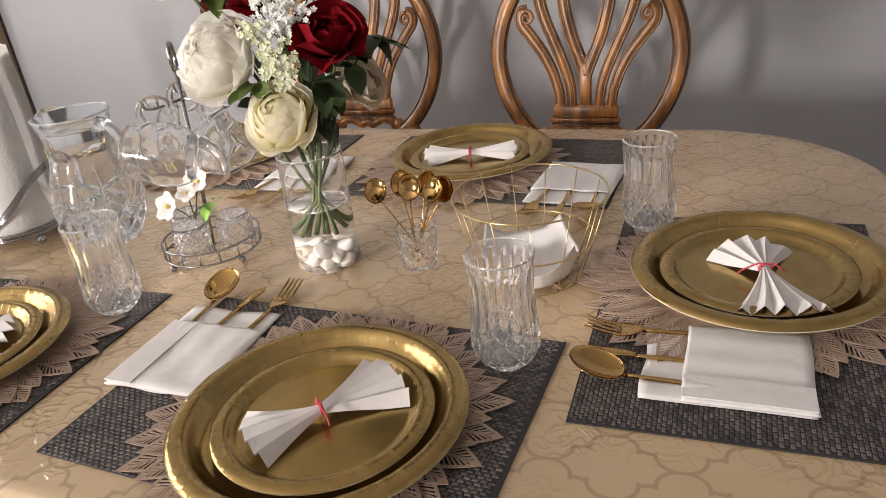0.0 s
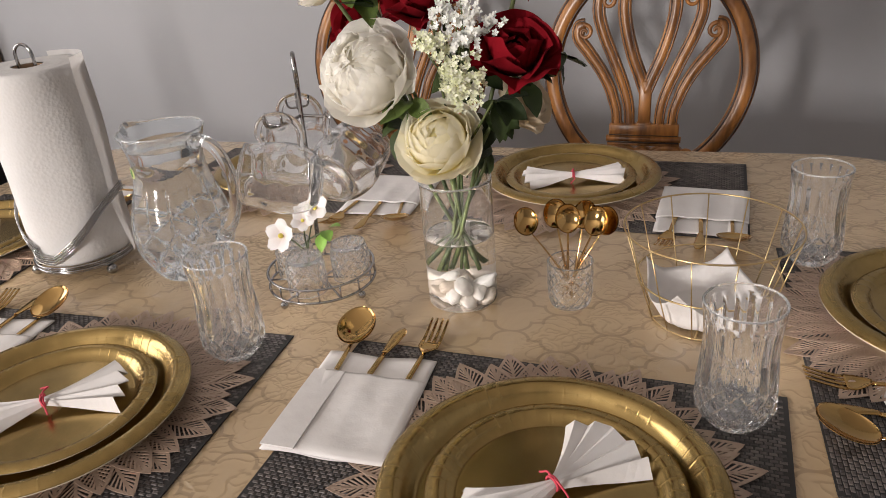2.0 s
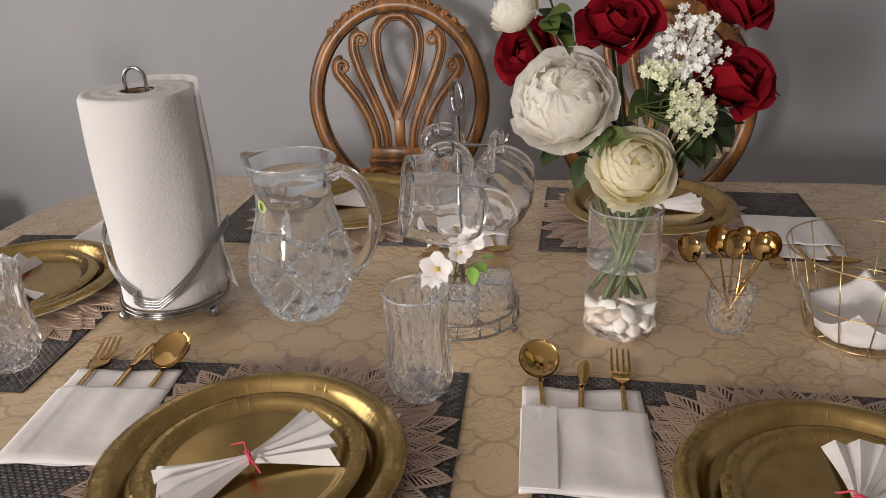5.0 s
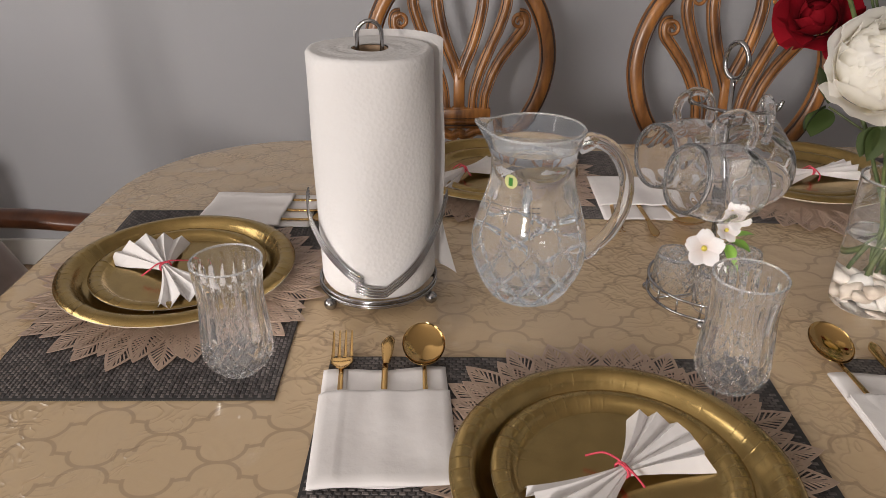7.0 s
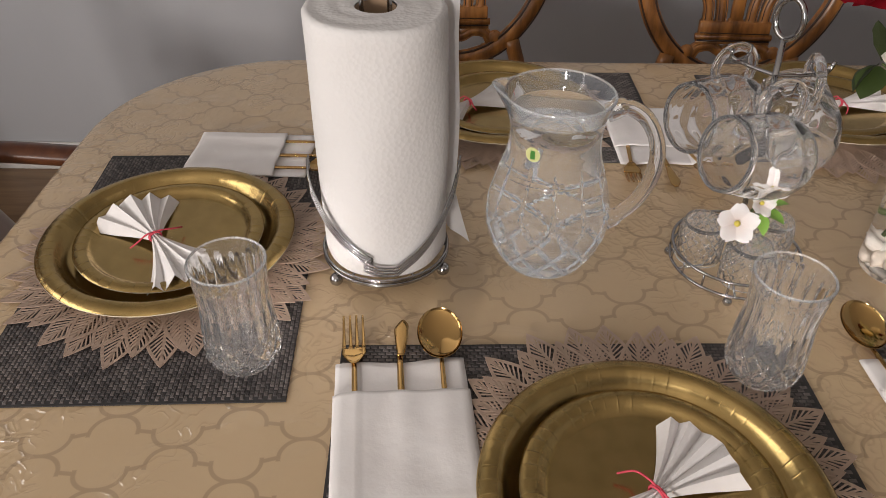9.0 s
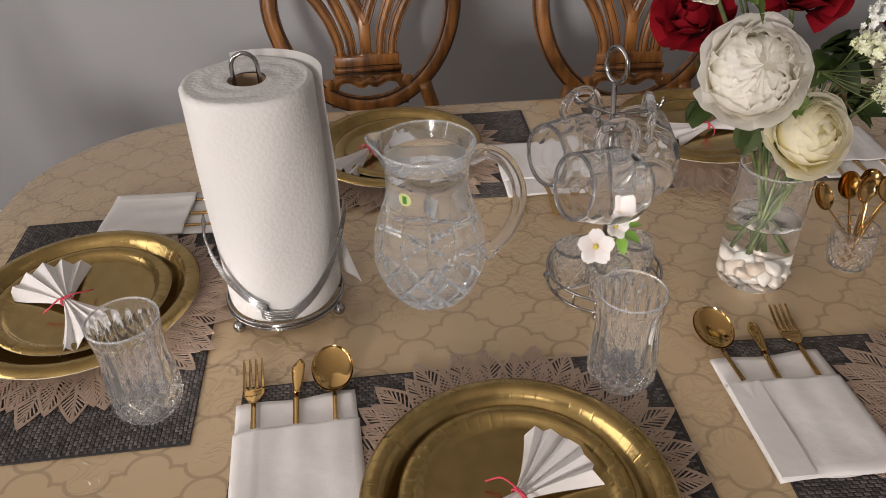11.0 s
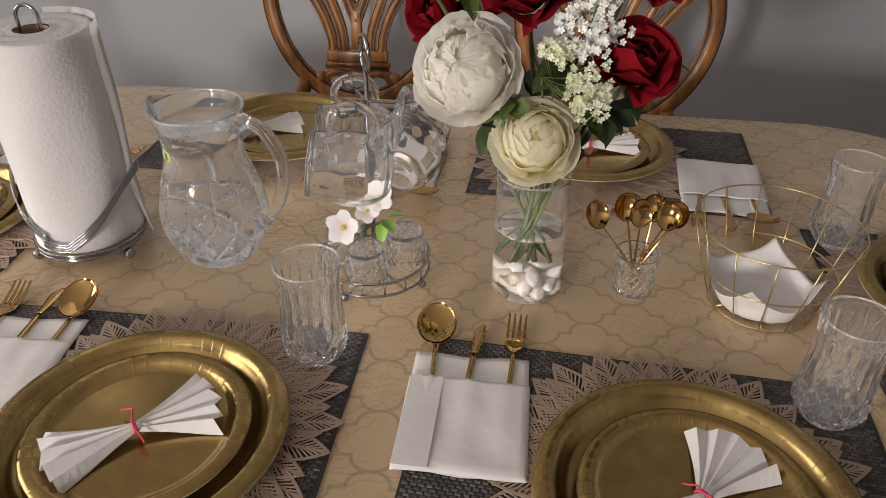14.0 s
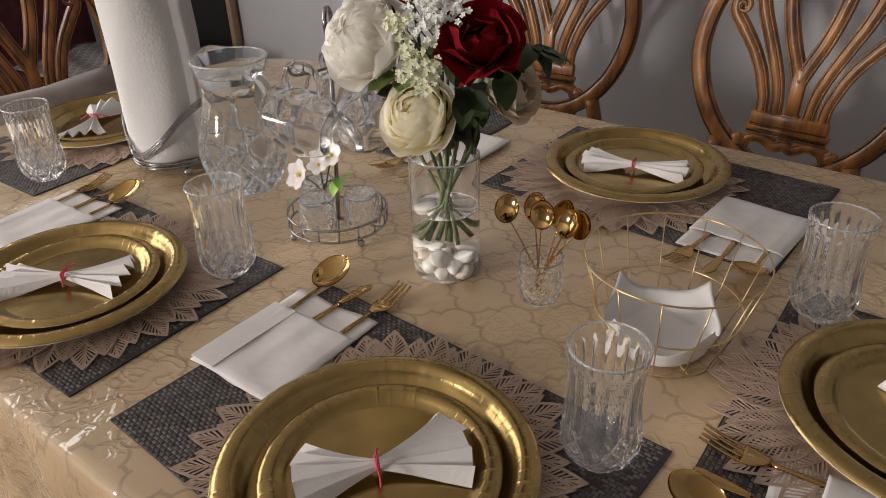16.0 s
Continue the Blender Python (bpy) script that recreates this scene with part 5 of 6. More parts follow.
def towel_holder():
    t = thing("paper_towel_holder", "chrome wire paper towel holder with ball feet", "towel holder", pose(PX, PY, T))
    for k in range(4):
        part("base_wire", tube(circle(0.0715 + 0.0015 * (k % 2), 0.0165 + 0.0030 * k, 64), 0.0016, 7, True), CHROME, t)
    for a in (0, 60, 120):
        c, s = 0.071 * math.cos(radians(a)), 0.071 * math.sin(radians(a))
        part("cross_wire", tube([(-c, -s, 0.0225), (c, s, 0.0225)], 0.0016, 7), CHROME, t)
    for a in (222, 337, 100):
        part("ball_foot", ball(0.0080, (0.0735 * math.cos(radians(a)), 0.0735 * math.sin(radians(a)), 0.0080)), CHROME, t, "polished steel ball foot")
    h = 0.338
    loop = [(-0.0135, 0, 0.024), (-0.0135, 0, 0.3), (-0.0135, 0, h - 0.017)] + [(-0.0135 * math.cos(math.pi * k / 10), 0, h - 0.017 + 0.015 * math.sin(math.pi * k / 10)) for k in range(1, 10)] + [(0.0135, 0, h - 0.017), (0.0135, 0, 0.3), (0.0135, 0, 0.024)]
    part("centre_loop", tube(loop, 0.0024, 8), CHROME, t, m=pose(0, 0, 0, 0, 0, 5))

    def band(segments):
        """Four wires side by side, bent sharply from one segment to the next."""
        for k in range(4):
            line = []
            for pts in segments:
                line += spline([Vector((r * math.cos(radians(a)), r * math.sin(radians(a)), z + (k - 1.5) * 0.0038)) for a, z, r in pts], 6)
            part("spring_arm_wire", tube(line, 0.0013, 7), CHROME, t)
    band([[(172, 0.130, 0.084), (182, 0.124, 0.083), (200, 0.110, 0.080), (225, 0.087, 0.0775), (248, 0.065, 0.0765), (263, 0.0535, 0.0765)],
          [(256, 0.0470, 0.0775), (268, 0.0420, 0.0775), (280, 0.0400, 0.0770)],
          [(283, 0.0410, 0.0770), (303, 0.059, 0.0765), (322, 0.080, 0.077), (345, 0.108, 0.080), (372, 0.127, 0.088)]])


towel_holder()


# ---- mug tree with its tray of small glasses ----
MX, MY = -0.040, -0.060


def mug_tree():
    t = thing("mug_tree", "chrome wire mug tree with a round tray base", "mug rack", pose(MX, MY, T))
    for z in (0.0125, 0.0315):
        part("tray_ring", tube(circle(0.0725, z, 64), 0.0019, 8, True), CHROME, t)
    for k in range(16):
        a = radians(360 * k / 16)
        part("tray_post", tube([(0.0725 * math.cos(a), 0.0725 * math.sin(a), z) for z in (0.0125, 0.0315)], 0.0013, 6), CHROME, t)
    for k in range(3):
        a = radians(60 * k + 15)
        part("cross_wire", tube([(-0.0725 * math.cos(a), -0.0725 * math.sin(a), 0.0125), (0.0725 * math.cos(a), 0.0725 * math.sin(a), 0.0125)], 0.0015, 6), CHROME, t)
    for a in (250, 340, 70, 160):
        part("ball_foot", ball(0.0054, (0.0725 * math.cos(radians(a)), 0.0725 * math.sin(radians(a)), 0.0054)), CHROME, t)
    lean = Vector((-0.005, 0.026, 0.274))
    part("pole", tube([(0, 0, 0.012), tuple(lean * 0.5), tuple(lean)], 0.0031, 10), CHROME, t)
    ring = [lean + Vector((-0.0160 * math.sin(q) * 0.50, 0.0160 * math.sin(q) * 0.866, 0.020 - 0.020 * math.cos(q))) for q in (2 * math.pi * i / 28 for i in range(28))]
    part("top_ring", tube(ring, 0.0030, 8, True), CHROME, t, "polished round carrying ring")
    hub = lean * 0.862
    for a in (252, 122, 8):
        d = Vector((math.cos(radians(a)), math.sin(radians(a)), 0))
        arm = part("arm", tube(spline([hub, hub + d * 0.030 + Vector((0, 0, -0.002)), hub + d * 0.056, hub + d * 0.063 + Vector((0, 0, 0.012))], 5), 0.0022, 8), CHROME, t)
        side = Vector((-d.y, d.x, 0))
        for q in (-1, 1):
            part("prong", tube(spline([hub + d * 0.044, hub + d * 0.046 + side * (0.010 * q), hub + d * 0.047 + side * (0.014 * q) + Vector((0, 0, 0.004)), hub + d * 0.047 + side * (0.015 * q) + Vector((0, 0, 0.014))], 4), 0.0016, 6), CHROME, arm)
    return hub + Vector((MX, MY, T))


HUB = mug_tree()


def mug_mesh():
    pts = spline([(0.018, 0, 0.0), (0.028, 0, 0.003), (0.0390, 0, 0.016), (0.0450, 0, 0.036), (0.0455, 0, 0.052), (0.0425, 0, 0.074), (0.0392, 0, 0.098)], 6)
    prof = [(p.x, p.z) for p in pts]
    inner = [(r - 0.0034, max(z, 0.010)) for r, z in prof if z > 0.006]
    outside = len(prof) + 2

    def ripple(a, i, r, z):
        if i <= outside or z > 0.094 or r < 0.01:
            return r, z
        return r + 0.00035 * math.sin(9 * a) + 0.0005 * math.sin(z * 210 + 2 * math.sin(2 * a)), z
    body = mesh("mug_body", *lathe([(0.0004, 0.0050), (0.010, 0.0036)] + prof + [(0.0376, 0.0992)] + inner[::-1] + [(0.0004, 0.010)], 108, ripple), CUT)
    hp = spline([(0.042, 0, 0.076), (0.056, 0, 0.083), (0.072, 0, 0.078), (0.080, 0, 0.060), (0.076, 0, 0.042), (0.062, 0, 0.031), (0.044, 0, 0.030)], 6)
    return body, mesh("mug_handle", *tube(hp, 0.0052, 12), CUT), mesh("mug_lip", *lip_ring(0.0375, 0.0988, 0.0017), CUT)


MUG = mug_mesh()


def mug(arm_angle, reach, rim, tip=0.0, drop=0.050):
    """A glass mug hanging by its handle. rim: the way its mouth looks."""
    d = Vector((math.cos(radians(arm_angle)), math.sin(radians(arm_angle)), 0))
    z = Vector((*rim, tip)).normalized()
    x = (Vector((0, 0, 1)) - z * z.z).normalized()
    y = z.cross(x)
    rot = Matrix((x, y, z)).transposed().to_4x4()
    hang = HUB + d * reach
    t = thing("glass_mug", "clear glass mug hanging by its handle from the rack", "mug", Matrix.Translation(hang) @ rot @ Matrix.Translation((-drop, 0, -0.058)), "glass mugs")
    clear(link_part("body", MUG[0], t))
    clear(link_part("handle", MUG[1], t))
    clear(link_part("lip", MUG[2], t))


mug(262, 0.048, (-0.95, -0.31), 0.22, 0.067)
mug(122, 0.050, (-0.914, -0.407), 0.12, 0.067)
mug(8, 0.046, (0.17, 0.98), 0.30, 0.068)

SMALL_POT = cut_pot_mesh(0.0265, 0.050, 16, True)
for dx, dy in ((-0.041, 0.006), (-0.002, -0.038), (0.040, 0.011)):
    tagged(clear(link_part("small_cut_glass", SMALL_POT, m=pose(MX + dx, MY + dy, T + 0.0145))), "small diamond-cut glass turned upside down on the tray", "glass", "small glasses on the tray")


def blossoms():
    petal = petal_mesh(BLOSSOM_P, 0.50, 14, 0.4, 0.10, 3, 60)
    t = thing("blossom_sprig", "artificial white cherry blossom sprig with green leaves", "flower", pose(MX, MY, T + 0.055))
    base = Vector((MX, MY, T + 0.055))
    root = Vector((-0.012, -0.010, 0.0))
    for k, (c, d, r) in enumerate((((-0.067, -0.098, 0.852), (-0.15, -0.85, 0.45), 0.0220), ((-0.028, -0.070, 0.881), (0.10, -0.80, 0.60), 0.0185), ((-0.041, -0.085, 0.869), (0.25, -0.7, 0.65), 0.0150))):
        p = Vector(c) - base
        fr = axis_frame(d)
        bl = part("blossom", moved(ball(r * 0.16, u=10, v=6), Matrix.Translation(p) @ fr @ pose(0, 0, r * 0.2)), YELLOW, t, "white five-petalled blossom")
        for i in range(5):
            link_part("petal", petal, bl, m=Matrix.Translation(p) @ fr @ pose(0, 0, 0, 0, 0, 72 * i + 20 * k) @ pose(0, 0.0015, 0) @ Matrix.Diagonal((r * 1.05, r * 1.05, r * 1.05, 1)))
        part("stem", tube(spline([root, root.lerp(p, 0.5) + Vector((0, 0, 0.004)), p], 5), 0.0010, 6), STEM, t)
    lf = leaf_mesh("leaf", BRIGHT_LEAF, 0.3, 0.25)
    for p, d, s in (((-0.024, -0.064, 0.846), (0.5, -0.6, 0.1), 0.026), ((-0.028, -0.066, 0.842), (0.2, -0.7, -0.5), 0.024), ((-0.018, -0.060, 0.850), (0.8, -0.2, 0.5), 0.020)):
        q = Vector(d).to_track_quat("Y", "Z").to_matrix().to_4x4()
        link_part("leaf", lf, t, m=Matrix.Translation(Vector(p) - base) @ q @ Matrix.Diagonal((s, s, s, 1)))
    part("stem", tube(spline([root, root + Vector((0.004, 0.0, 0.018)), Vector((-0.024, -0.064, 0.846)) - base], 5), 0.0011, 6), STEM, t)


blossoms()


# ---- wire basket ----
def basket():
    bx, by = 0.461, -0.057
    t = thing("wire_basket", "open gold wire basket with flared sides", "basket", pose(bx, by, T))
    rings = ((0.064, 0.0022, 0.006), (0.081, 0.051, 0.010), (0.098, 0.112, 0.014))
    for r, z, dy in rings:
        part("ring_wire", tube(circle(r, z, 64, (0.0, dy)), 0.0011, 7, True), GOLD_WIRE, t)
    n = 13
    for k in range(n):
        a = radians(360 * k / n + 8)
        part("upright_wire", tube([(r * math.cos(a), r * math.sin(a) + dy, z) for r, z, dy in rings], 0.0008, 6), GOLD_WIRE, t)
    for k in range(3):
        a = radians(60 * k + 20)
        part("base_wire", tube([(-0.062 * math.cos(a), 0.006 - 0.062 * math.sin(a), 0.0022), (0.062 * math.cos(a), 0.006 + 0.062 * math.sin(a), 0.0022)], 0.0012, 6), GOLD_WIRE, t)
    # a paper napkin opened into the basket, its corners standing against the wires
    for k, (a, half, lift) in enumerate(((22, 0.080, 0.0042),)):
        def fn(u, v, half=half, lift=lift, k=k):
            x, y = (u - 0.5) * 2 * half, (v - 0.5) * 2 * half
            r = math.hypot(x, y) + 1e-6
            q = math.atan2(y, x)
            up = max(0.0, r - 0.052)
            rr = min(r, 0.052) + 0.44 * up
            wave_ = 0.0030 * math.sin(3 * q + 2 * k) * up / 0.03 + 0.0016 * noise.noise(Vector((x * 40, y * 40, k * 3.0)))
            z = lift + 0.80 * up + 0.0022 * (0.5 + 0.5 * math.sin(5 * q + k)) * min(1, r / 0.03) + abs(wave_) * 0.4
            rr -= 0.0015 * k + 0.003 * (1 - math.cos(4 * q)) * min(1.0, up / 0.02)
            return rr * math.cos(q), 0.006 + 0.13 * (z - 0.004) + rr * math.sin(q), z
        nap = part("opened_napkin", slab(27, 27, fn, 0.0009), PAPER, None, m=pose(bx, by, T, 0, 0, a))
        tagged(nap, "white paper napkin opened in the gold basket", "napkin", "napkins in the basket")


basket()


# ---- chairs ----
def mirror(pts):
    return [(-x, z) for x, z in pts]


def rib(pts, w, depth, w2=None, root=0.0):
    """A flat carved band along (x, z) points with a rounded face and two sunk lines; its width may run from w to w2."""
    line = spline([(x, 0, z) for x, z in pts], 7)
    n = len(line)
    shape = ((-1.0, 1.0), (-1.0, -0.45), (-0.88, -0.85), (-0.74, -0.90), (-0.64, -0.55), (-0.52, -0.85), (0.0, -1.10), (0.52, -0.85), (0.64, -0.55), (0.74, -0.90), (0.88, -0.85), (1.0, -0.45), (1.0, 1.0))
    c = len(shape)
    vs, left, right = [], [], []
    for i, p in enumerate(line):
        d = (line[min(i + 1, n - 1)] - line[max(i - 1, 0)]).normalized()
        q = Vector((-d.z, 0, d.x))
        ww = w + ((w2 or w) - w) * i / (n - 1)
        if root and p.z < root:
            ww = max(ww, 0.0160)
        for u, v in shape:
            vs.append(p + q * (ww * u) + Vector((0, depth * v, 0)))
        if root and p.z < root:
            continue
        left.append(p - q * (ww * 0.64) + Vector((0, -depth * 0.62, 0)))
        right.append(p + q * (ww * 0.64) + Vector((0, -depth * 0.62, 0)))
    fs = [(i * c + j, i * c + (j + 1) % c, (i + 1) * c + (j + 1) % c, (i + 1) * c + j) for i in range(n - 1) for j in range(c)]
    fs += [tuple(range(c))[::-1], tuple((n - 1) * c + j for j in range(c))]
    return (vs, fs), join(tube(left, 0.0022, 6), tube(right, 0.0022, 6))


def scroll(cx, cz, r, turn, side):
    pts = []
    for k in range(22):
        f = k / 21
        a = radians(turn + side * 500 * f)
        q = r * (1 - 0.82 * f)
        pts.append((cx + q * math.cos(a), cz + q * math.sin(a)))
    return tube([(x, -0.006, z) for x, z in pts], 0.0046, 8, radii=[0.0056 - 0.003 * k / 21 for k in range(22)])


def chair_back(t, lean):
    """The open oval back, leaning, its front to -y."""
    def lay(geo):
        k = math.tan(radians(lean))
        return [Vector((v.x, v.y + (v.z - 0.46) * k, v.z)) for v in geo[0]], geo[1]
    cz, a, b = 0.795, 0.236, 0.262
    oval = []
    for k in range(72):
        q = 2 * math.pi * k / 72
        s = math.sin(q)
        oval.append((a * math.cos(q) * (1 - 0.05 * max(0, -s)), cz + b * s))
    line = [Vector((x, 0, z)) for x, z in oval]
    of = part("oval_frame", lay(tube(line, 0.0225, 16, True, up=(0, 1, 0), flat=0.75)), WOOD, t)
    for f in (0.930, 1.068):
        part("glaze_line", lay(tube([Vector((x * f, -0.0105, cz + (z - cz) * f)) for x, z in oval], 0.0030, 7, True)), GLAZE, of, "dark antique glaze line")
    loop = [(0.0, 0.745), (0.017, 0.790), (0.034, 0.832), (0.051, 0.890), (0.060, 0.945), (0.055, 0.990), (0.030, 1.020), (0.0, 1.028)]
    loop = loop + mirror(loop)[::-1][1:]
    body, beads = rib(loop, 0.0158, 0.0085)
    lp = part("splat_loop", lay(body), WOOD, t)
    part("glaze_line", lay(beads), GLAZE, lp, "dark antique glaze line")
    inner = [(0.0355, 0.635), (0.0365, 0.670), (0.0385, 0.700), (0.045, 0.732), (0.058, 0.770), (0.084, 0.832), (0.107, 0.884), (0.122, 0.935), (0.119, 0.972), (0.102, 0.984)]
    outer = [(0.067, 0.635), (0.068, 0.670), (0.0705, 0.700), (0.078, 0.724), (0.090, 0.758), (0.113, 0.800), (0.145, 0.843), (0.170, 0.876), (0.170, 0.904), (0.155, 0.908)]
    for s, pts, c in ((1, inner, (0.099, 0.964)), (-1, inner, (0.099, 0.964)), (1, outer, (0.155, 0.892)), (-1, outer, (0.155, 0.892))):
        p = pts if s > 0 else mirror(pts)
        body, beads = rib(p, 0.0120, 0.0085, 0.0160, 0.668)
        r = part("splat_rib", lay(body), WOOD, t)
        part("glaze_line", lay(beads), GLAZE, r, "dark antique glaze line")
        part("scroll", lay(scroll(s * c[0], c[1], 0.0185, 75 if s > 0 else 105, s)), WOOD, r)
    part("splat_stem", lay(join(box(-0.0185, 0.0185, -0.0085, 0.0085, 0.635, 0.672, 0.003), box(-0.0150, 0.0150, -0.0086, 0.0084, 0.668, 0.775, 0.004))), WOOD, t)
    part("splat_block", lay(box(-0.0860, 0.0860, -0.0108, 0.0085, 0.626, 0.668, 0.004)), WOOD, t)
    part("moulding", lay(join(tube([(-0.092, -0.004, 0.630), (0.092, -0.004, 0.630)], 0.008, 10), tube([(-0.089, -0.004, 0.617), (0.089, -0.004, 0.617)], 0.005, 8))), WOOD, t)
    part("glaze_line", lay(tube([(-0.088, -0.0100, 0.6225), (0.088, -0.0100, 0.6225)], 0.0022, 6)), GLAZE, t, "dark antique glaze line")
    part("glaze_line", lay(tube([(-0.084, -0.0095, 0.6405), (0.084, -0.0095, 0.6405)], 0.0020, 6)), GLAZE, t, "dark antique glaze line")
    # scalloped lower rail with round ears
    sc = [(-0.112, 0.588), (-0.098, 0.575), (-0.082, 0.600), (-0.050, 0.606), (-0.020, 0.592), (0.0, 0.600), (0.020, 0.592), (0.050, 0.606), (0.082, 0.600), (0.098, 0.575), (0.112, 0.588)]
    low = [rib(sc, 0.0125, 0.0095)[0]]
    for s in (-1, 1):
        low.append(moved(ball(0.019, squash=(1, 0.6, 1)), pose(s * 0.106, -0.003, 0.590)))
        low.append(scroll(s * 0.106, 0.590, 0.015, 90, s))
        low.append(tube(spline([(s * 0.085, 0, 0.570), (s * 0.080, 0, 0.548), (s * 0.09, 0, 0.535)], 5), 0.013, 10, up=(0, 1, 0), flat=0.8))
    low.append(tube([(-0.105, 0, 0.540), (0.105, 0, 0.540)], 0.011, 10, up=(0, 1, 0), flat=0.8))
    part("lower_rail", lay(join(*low)), WOOD, t)
    # carved crest: a shell, acanthus scrolls and leaves along the top of the oval
    top = part("crest_rail", lay(tube([Vector((1.03 * a * math.cos(radians(q)), -0.004, cz + 1.03 * b * math.sin(radians(q)))) for q in range(42, 139, 4)], 0.013, 10, up=(0, 1, 0), flat=0.9)), WOOD, t, "carved shell and leaf crest")
    for k in range(-3, 4):
        d = radians(90 - k * 19)
        part("shell_lobe", lay(moved(ball(0.0055, u=10, v=7, squash=(1, 0.8, 2.6)), pose(0.012 * math.cos(d), -0.012, 1.083 + 0.016 * math.sin(d), 0, k * 19, 0))), WOOD, top)
    for s in (-1, 1):
        for k in range(7):
            q = radians(90 - s * (7 + 6.6 * k))
            x, z = 1.055 * a * math.cos(q), cz + 1.055 * b * math.sin(q)
            r = 0.0115 - 0.0007 * k
            part("carved_scroll", lay(moved(scroll(0, 0, r, 60 + 50 * k, s if k % 2 else -s), pose(x, -0.006, z + 0.004))), WOOD, top)
            part("carved_leaf", lay(moved(ball(r * 0.55, u=10, v=7, squash=(1.7, 0.7, 0.7)), pose(x + s * 0.009, -0.012, z + 0.006, 0, s * (20 + 8 * k), 0))), WOOD, top)


def chair(m, label, arms=False, lean=7.0):
    t = thing("armchair" if arms else "dining_chair", label, "chair", m, "dining chairs")
    chair_back(t, lean)
    w = 0.225
    for s in (-1, 1):
        part("back_leg", tube(spline([(s * 0.185, 0.05, 0.0), (s * 0.185, 0.012, 0.22), (s * 0.18, 0.0, 0.46), (s * 0.150, 0.012, 0.585)], 6), 0.02, 12, radii=None), WOOD, t)
        part("front_leg", tube(spline([(s * 0.215, -0.385, 0.0), (s * 0.205, -0.375, 0.12), (s * 0.212, -0.380, 0.30), (s * 0.205, -0.370, 0.415)], 6), 0.022, 12, radii=[0.016 + 0.010 * (k / 18) ** 2 for k in range(19)]), WOOD, t)
    part("seat_frame", box(-w, w, -0.40, 0.02, 0.395, 0.445, 0.012), WOOD, t)
    part("seat", grid(14, 14, lambda u, v: ((u - 0.5) * 2 * (w - 0.008), -0.39 + 0.39 * v, 0.446 + 0.030 * (math.sin(math.pi * u) * math.sin(math.pi * v)) ** 0.35)), SEATCLOTH, t, "padded beige cloth seat")
    if arms:
        for s in (-1, 1):
            part("arm", tube(spline([(s * 0.232, 0.040, 0.665), (s * 0.262, -0.08, 0.655), (s * 0.280, -0.20, 0.640), (s * 0.285, -0.31, 0.625), (s * 0.275, -0.34, 0.605)], 6), 0.024, 12, up=(0, 0, 1), flat=0.75), DARKWOOD, t, "dark polished wooden arm")
            part("arm_post", tube(spline([(s * 0.275, -0.30, 0.620), (s * 0.262, -0.28, 0.53), (s * 0.235, -0.27, 0.42)], 5), 0.017, 10), DARKWOOD, t)
    return t


chair(pose(0.330, 0.990, 0, 0, 0, -3), "carved honey-brown wooden dining chair with an open oval back")
chair(pose(-0.354, 1.075, 0, 0, 0, 2), "carved honey-brown wooden dining chair with an open oval back")
chair(pose(-1.285, 0.115, 0, 0, 0, 90), "carved honey-brown wooden armchair at the table's end", True)


def pillow():
    def side(s):
        def fn(u, v):
            x, y = (u - 0.5) * 2, (v - 0.5) * 2
            edge = (1 - x ** 4) * (1 - y ** 4)
            pinch = 1 - 0.05 * (x * x * (1 - abs(y)) + y * y * (1 - abs(x)))
            return 0.195 * x * pinch, 0.195 * y * pinch, s * 0.060 * max(0, edge) ** 0.55
        g = grid(22, 22, fn)
        return g if s > 0 else (g[0], [f[::-1] for f in g[1]])
    t = thing("cushion", "mauve-grey velvet cushion leaning in the armchair", "cushion", pose(-1.125, 0.090, 0.565, 0, 60, 0))
    part("cover", join(side(1), side(-1)), VELVET, t)


pillow()


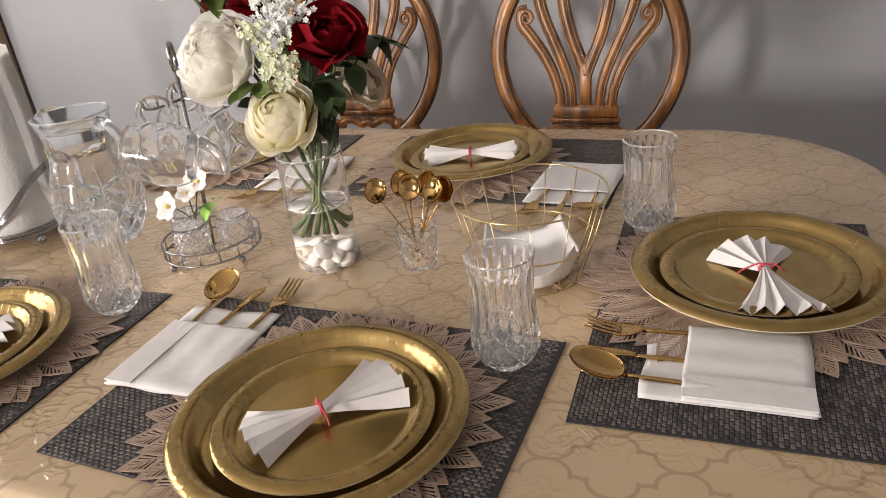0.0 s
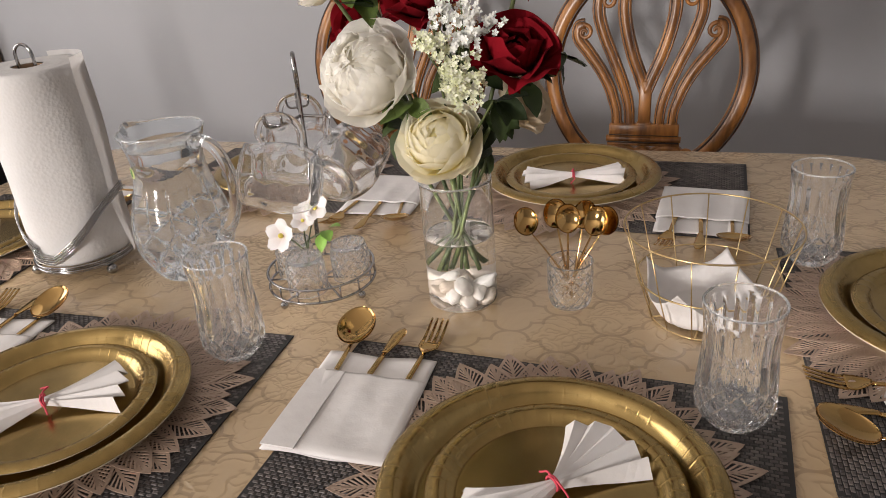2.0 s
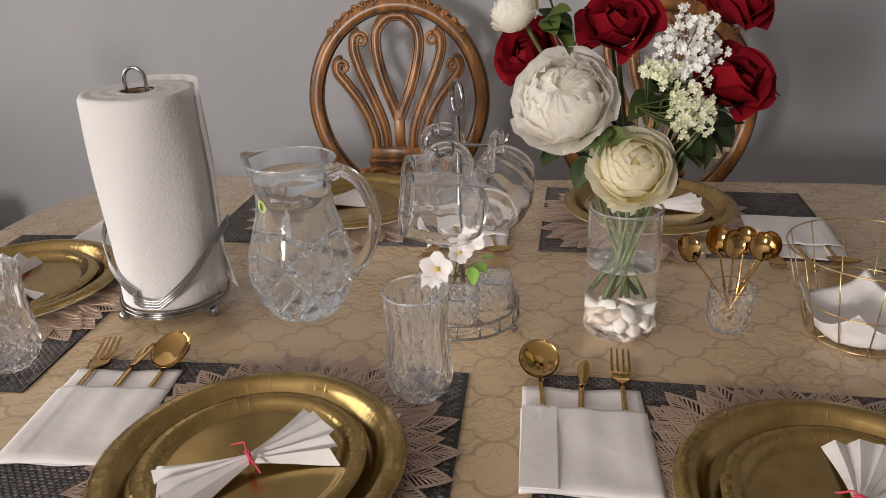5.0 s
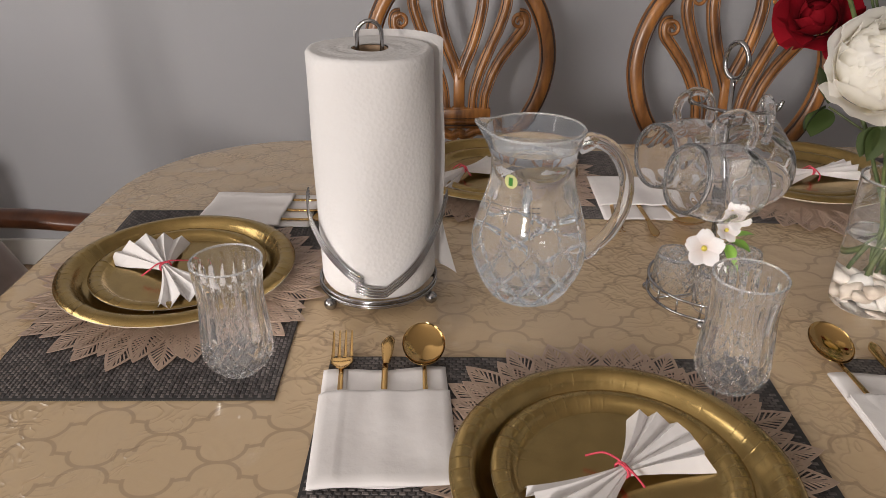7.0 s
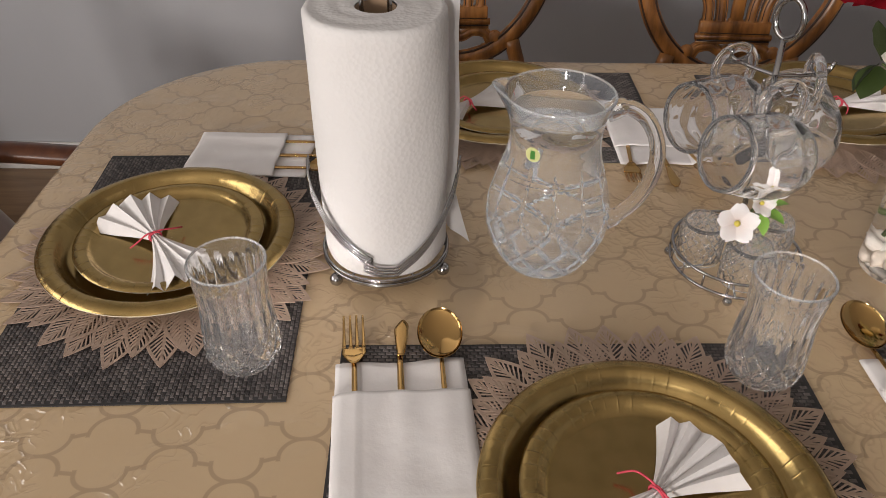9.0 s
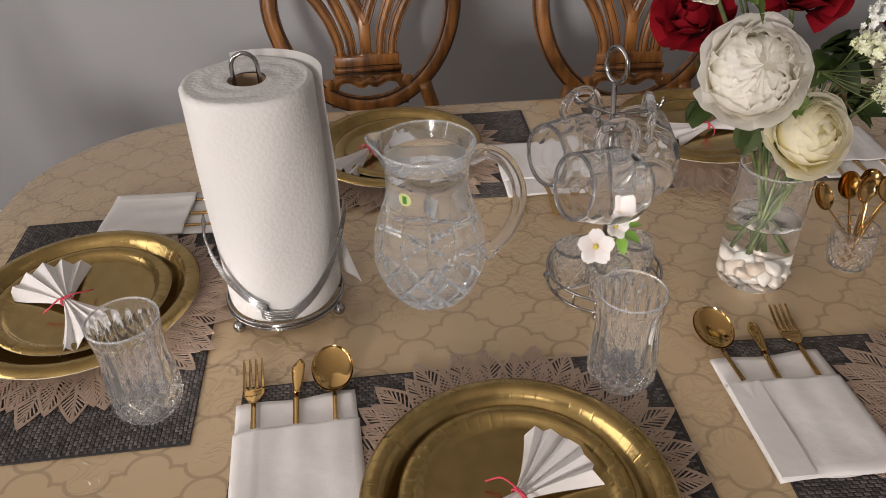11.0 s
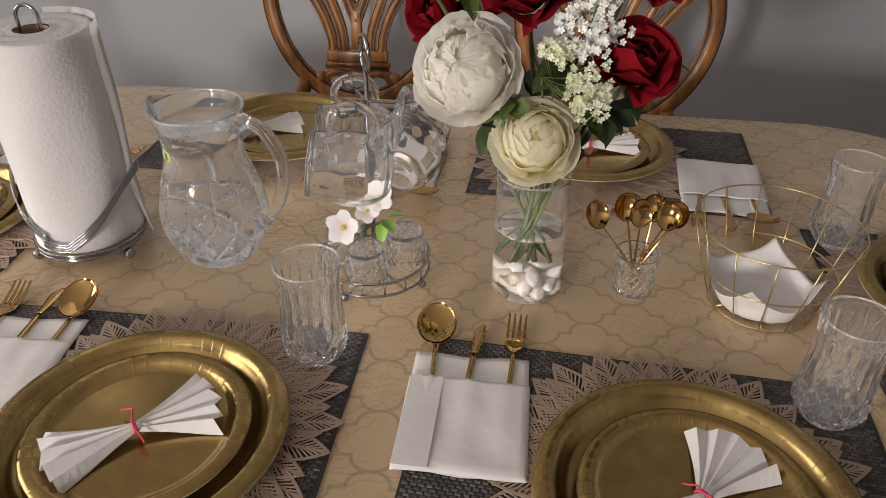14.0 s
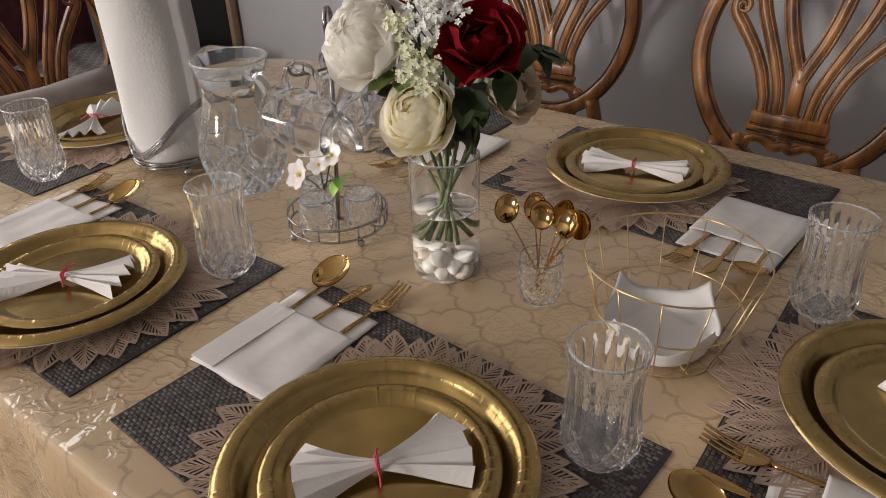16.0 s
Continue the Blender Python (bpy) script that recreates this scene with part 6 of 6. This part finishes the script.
# ---- sitting corner beyond the table's end ----
def sofa():
    t = thing("red_sofa", "dark red upholstered sofa with a grey throw", "sofa", pose(-2.22, 0.42, 0))
    part("base", box(-0.42, 0.40, -0.62, 0.50, 0.04, 0.40, 0.04), REDCLOTH, t)
    part("seat_cushion", box(-0.25, 0.42, -0.58, 0.46, 0.395, 0.50, 0.04, 3), REDCLOTH, t)
    part("backrest", box(-0.44, -0.20, -0.60, 0.48, 0.38, 1.02, 0.06, 3), REDCLOTH, t)
    part("sofa_arm", box(-0.42, 0.38, -0.70, -0.56, 0.04, 0.62, 0.05, 3), REDCLOTH, t)
    th = thing("lattice_throw", "grey lattice-patterned throw spread over the sofa seat", "throw", pose(-2.22, 0.42, 0))

    def fn(u, v):
        x = -0.14 + 0.72 * u + 0.10 * (1 - v)
        fall = max(0.0, x - 0.43)
        return min(x, 0.43) + 0.012 * math.sin(v * 14) * min(1, fall * 8), 0.03 + 0.44 * v, 0.512 + 0.006 * math.sin(v * 20 + u * 6) - fall * 1.6
    part("cloth", slab(26, 20, fn, 0.006), LACE, th)


sofa()


def black_panel():
    t = thing("black_panel", "tall matt black panel standing against the grey wall", "panel")
    part("board", box(-2.95, -2.13, 1.345, 1.385, 0.0, 1.75, 0.004), BLACK, t)
    part("edge_strip", box(-2.13, -2.10, 1.350, 1.385, 0.0, 1.75, 0.003), CARD, t, "tan edge strip")


black_panel()


def vacuum():
    t = thing("vacuum_cleaner", "black and orange upright vacuum with a brown ribbed hose", "vacuum cleaner", pose(1.375, 1.14, 0))
    part("base", box(-0.13, 0.20, -0.12, 0.14, 0.0, 0.12, 0.03, 3), BLACK, t)
    part("canister", lathe([(0.0004, 0.12), (0.085, 0.12), (0.092, 0.15), (0.092, 0.36), (0.080, 0.43), (0.05, 0.46), (0.0004, 0.46)], 40), BLACK, t, m=pose(0.07, 0.03, 0))
    part("orange_button", ball(0.022, (0.045, -0.062, 0.415), squash=(1, 0.4, 1)), ORANGE, t, "round orange button")
    part("grip", lathe([(0.0004, 0.44), (0.030, 0.44), (0.036, 0.47), (0.034, 0.53), (0.026, 0.575), (0.0004, 0.578)], 24), ORANGE, t, "orange plastic collar", pose(0.055, -0.02, 0, 0, 3, 0))
    part("wand", tube([(0.085, -0.01, 0.57), (0.10, 0.0, 0.75), (0.125, 0.02, 1.15)], 0.012, 14), CHROME, t, "chrome extension wand")
    part("cord_bracket", box(-0.105, -0.085, 0.0, 0.03, 0.10, 0.54, 0.006), BLACK, t)
    arch = spline([(-0.075, -0.06, 0.10), (-0.060, -0.06, 0.40), (-0.030, -0.06, 0.60), (0.040, -0.055, 0.69), (0.120, -0.05, 0.66), (0.150, -0.05, 0.52), (0.165, -0.04, 0.12)], 22)
    part("hose", tube(arch, 0.03, 14, radii=[0.0310 + 0.0040 * (k % 2) for k in range(len(arch))]), HOSE, t, "brown ribbed plastic hose")


vacuum()
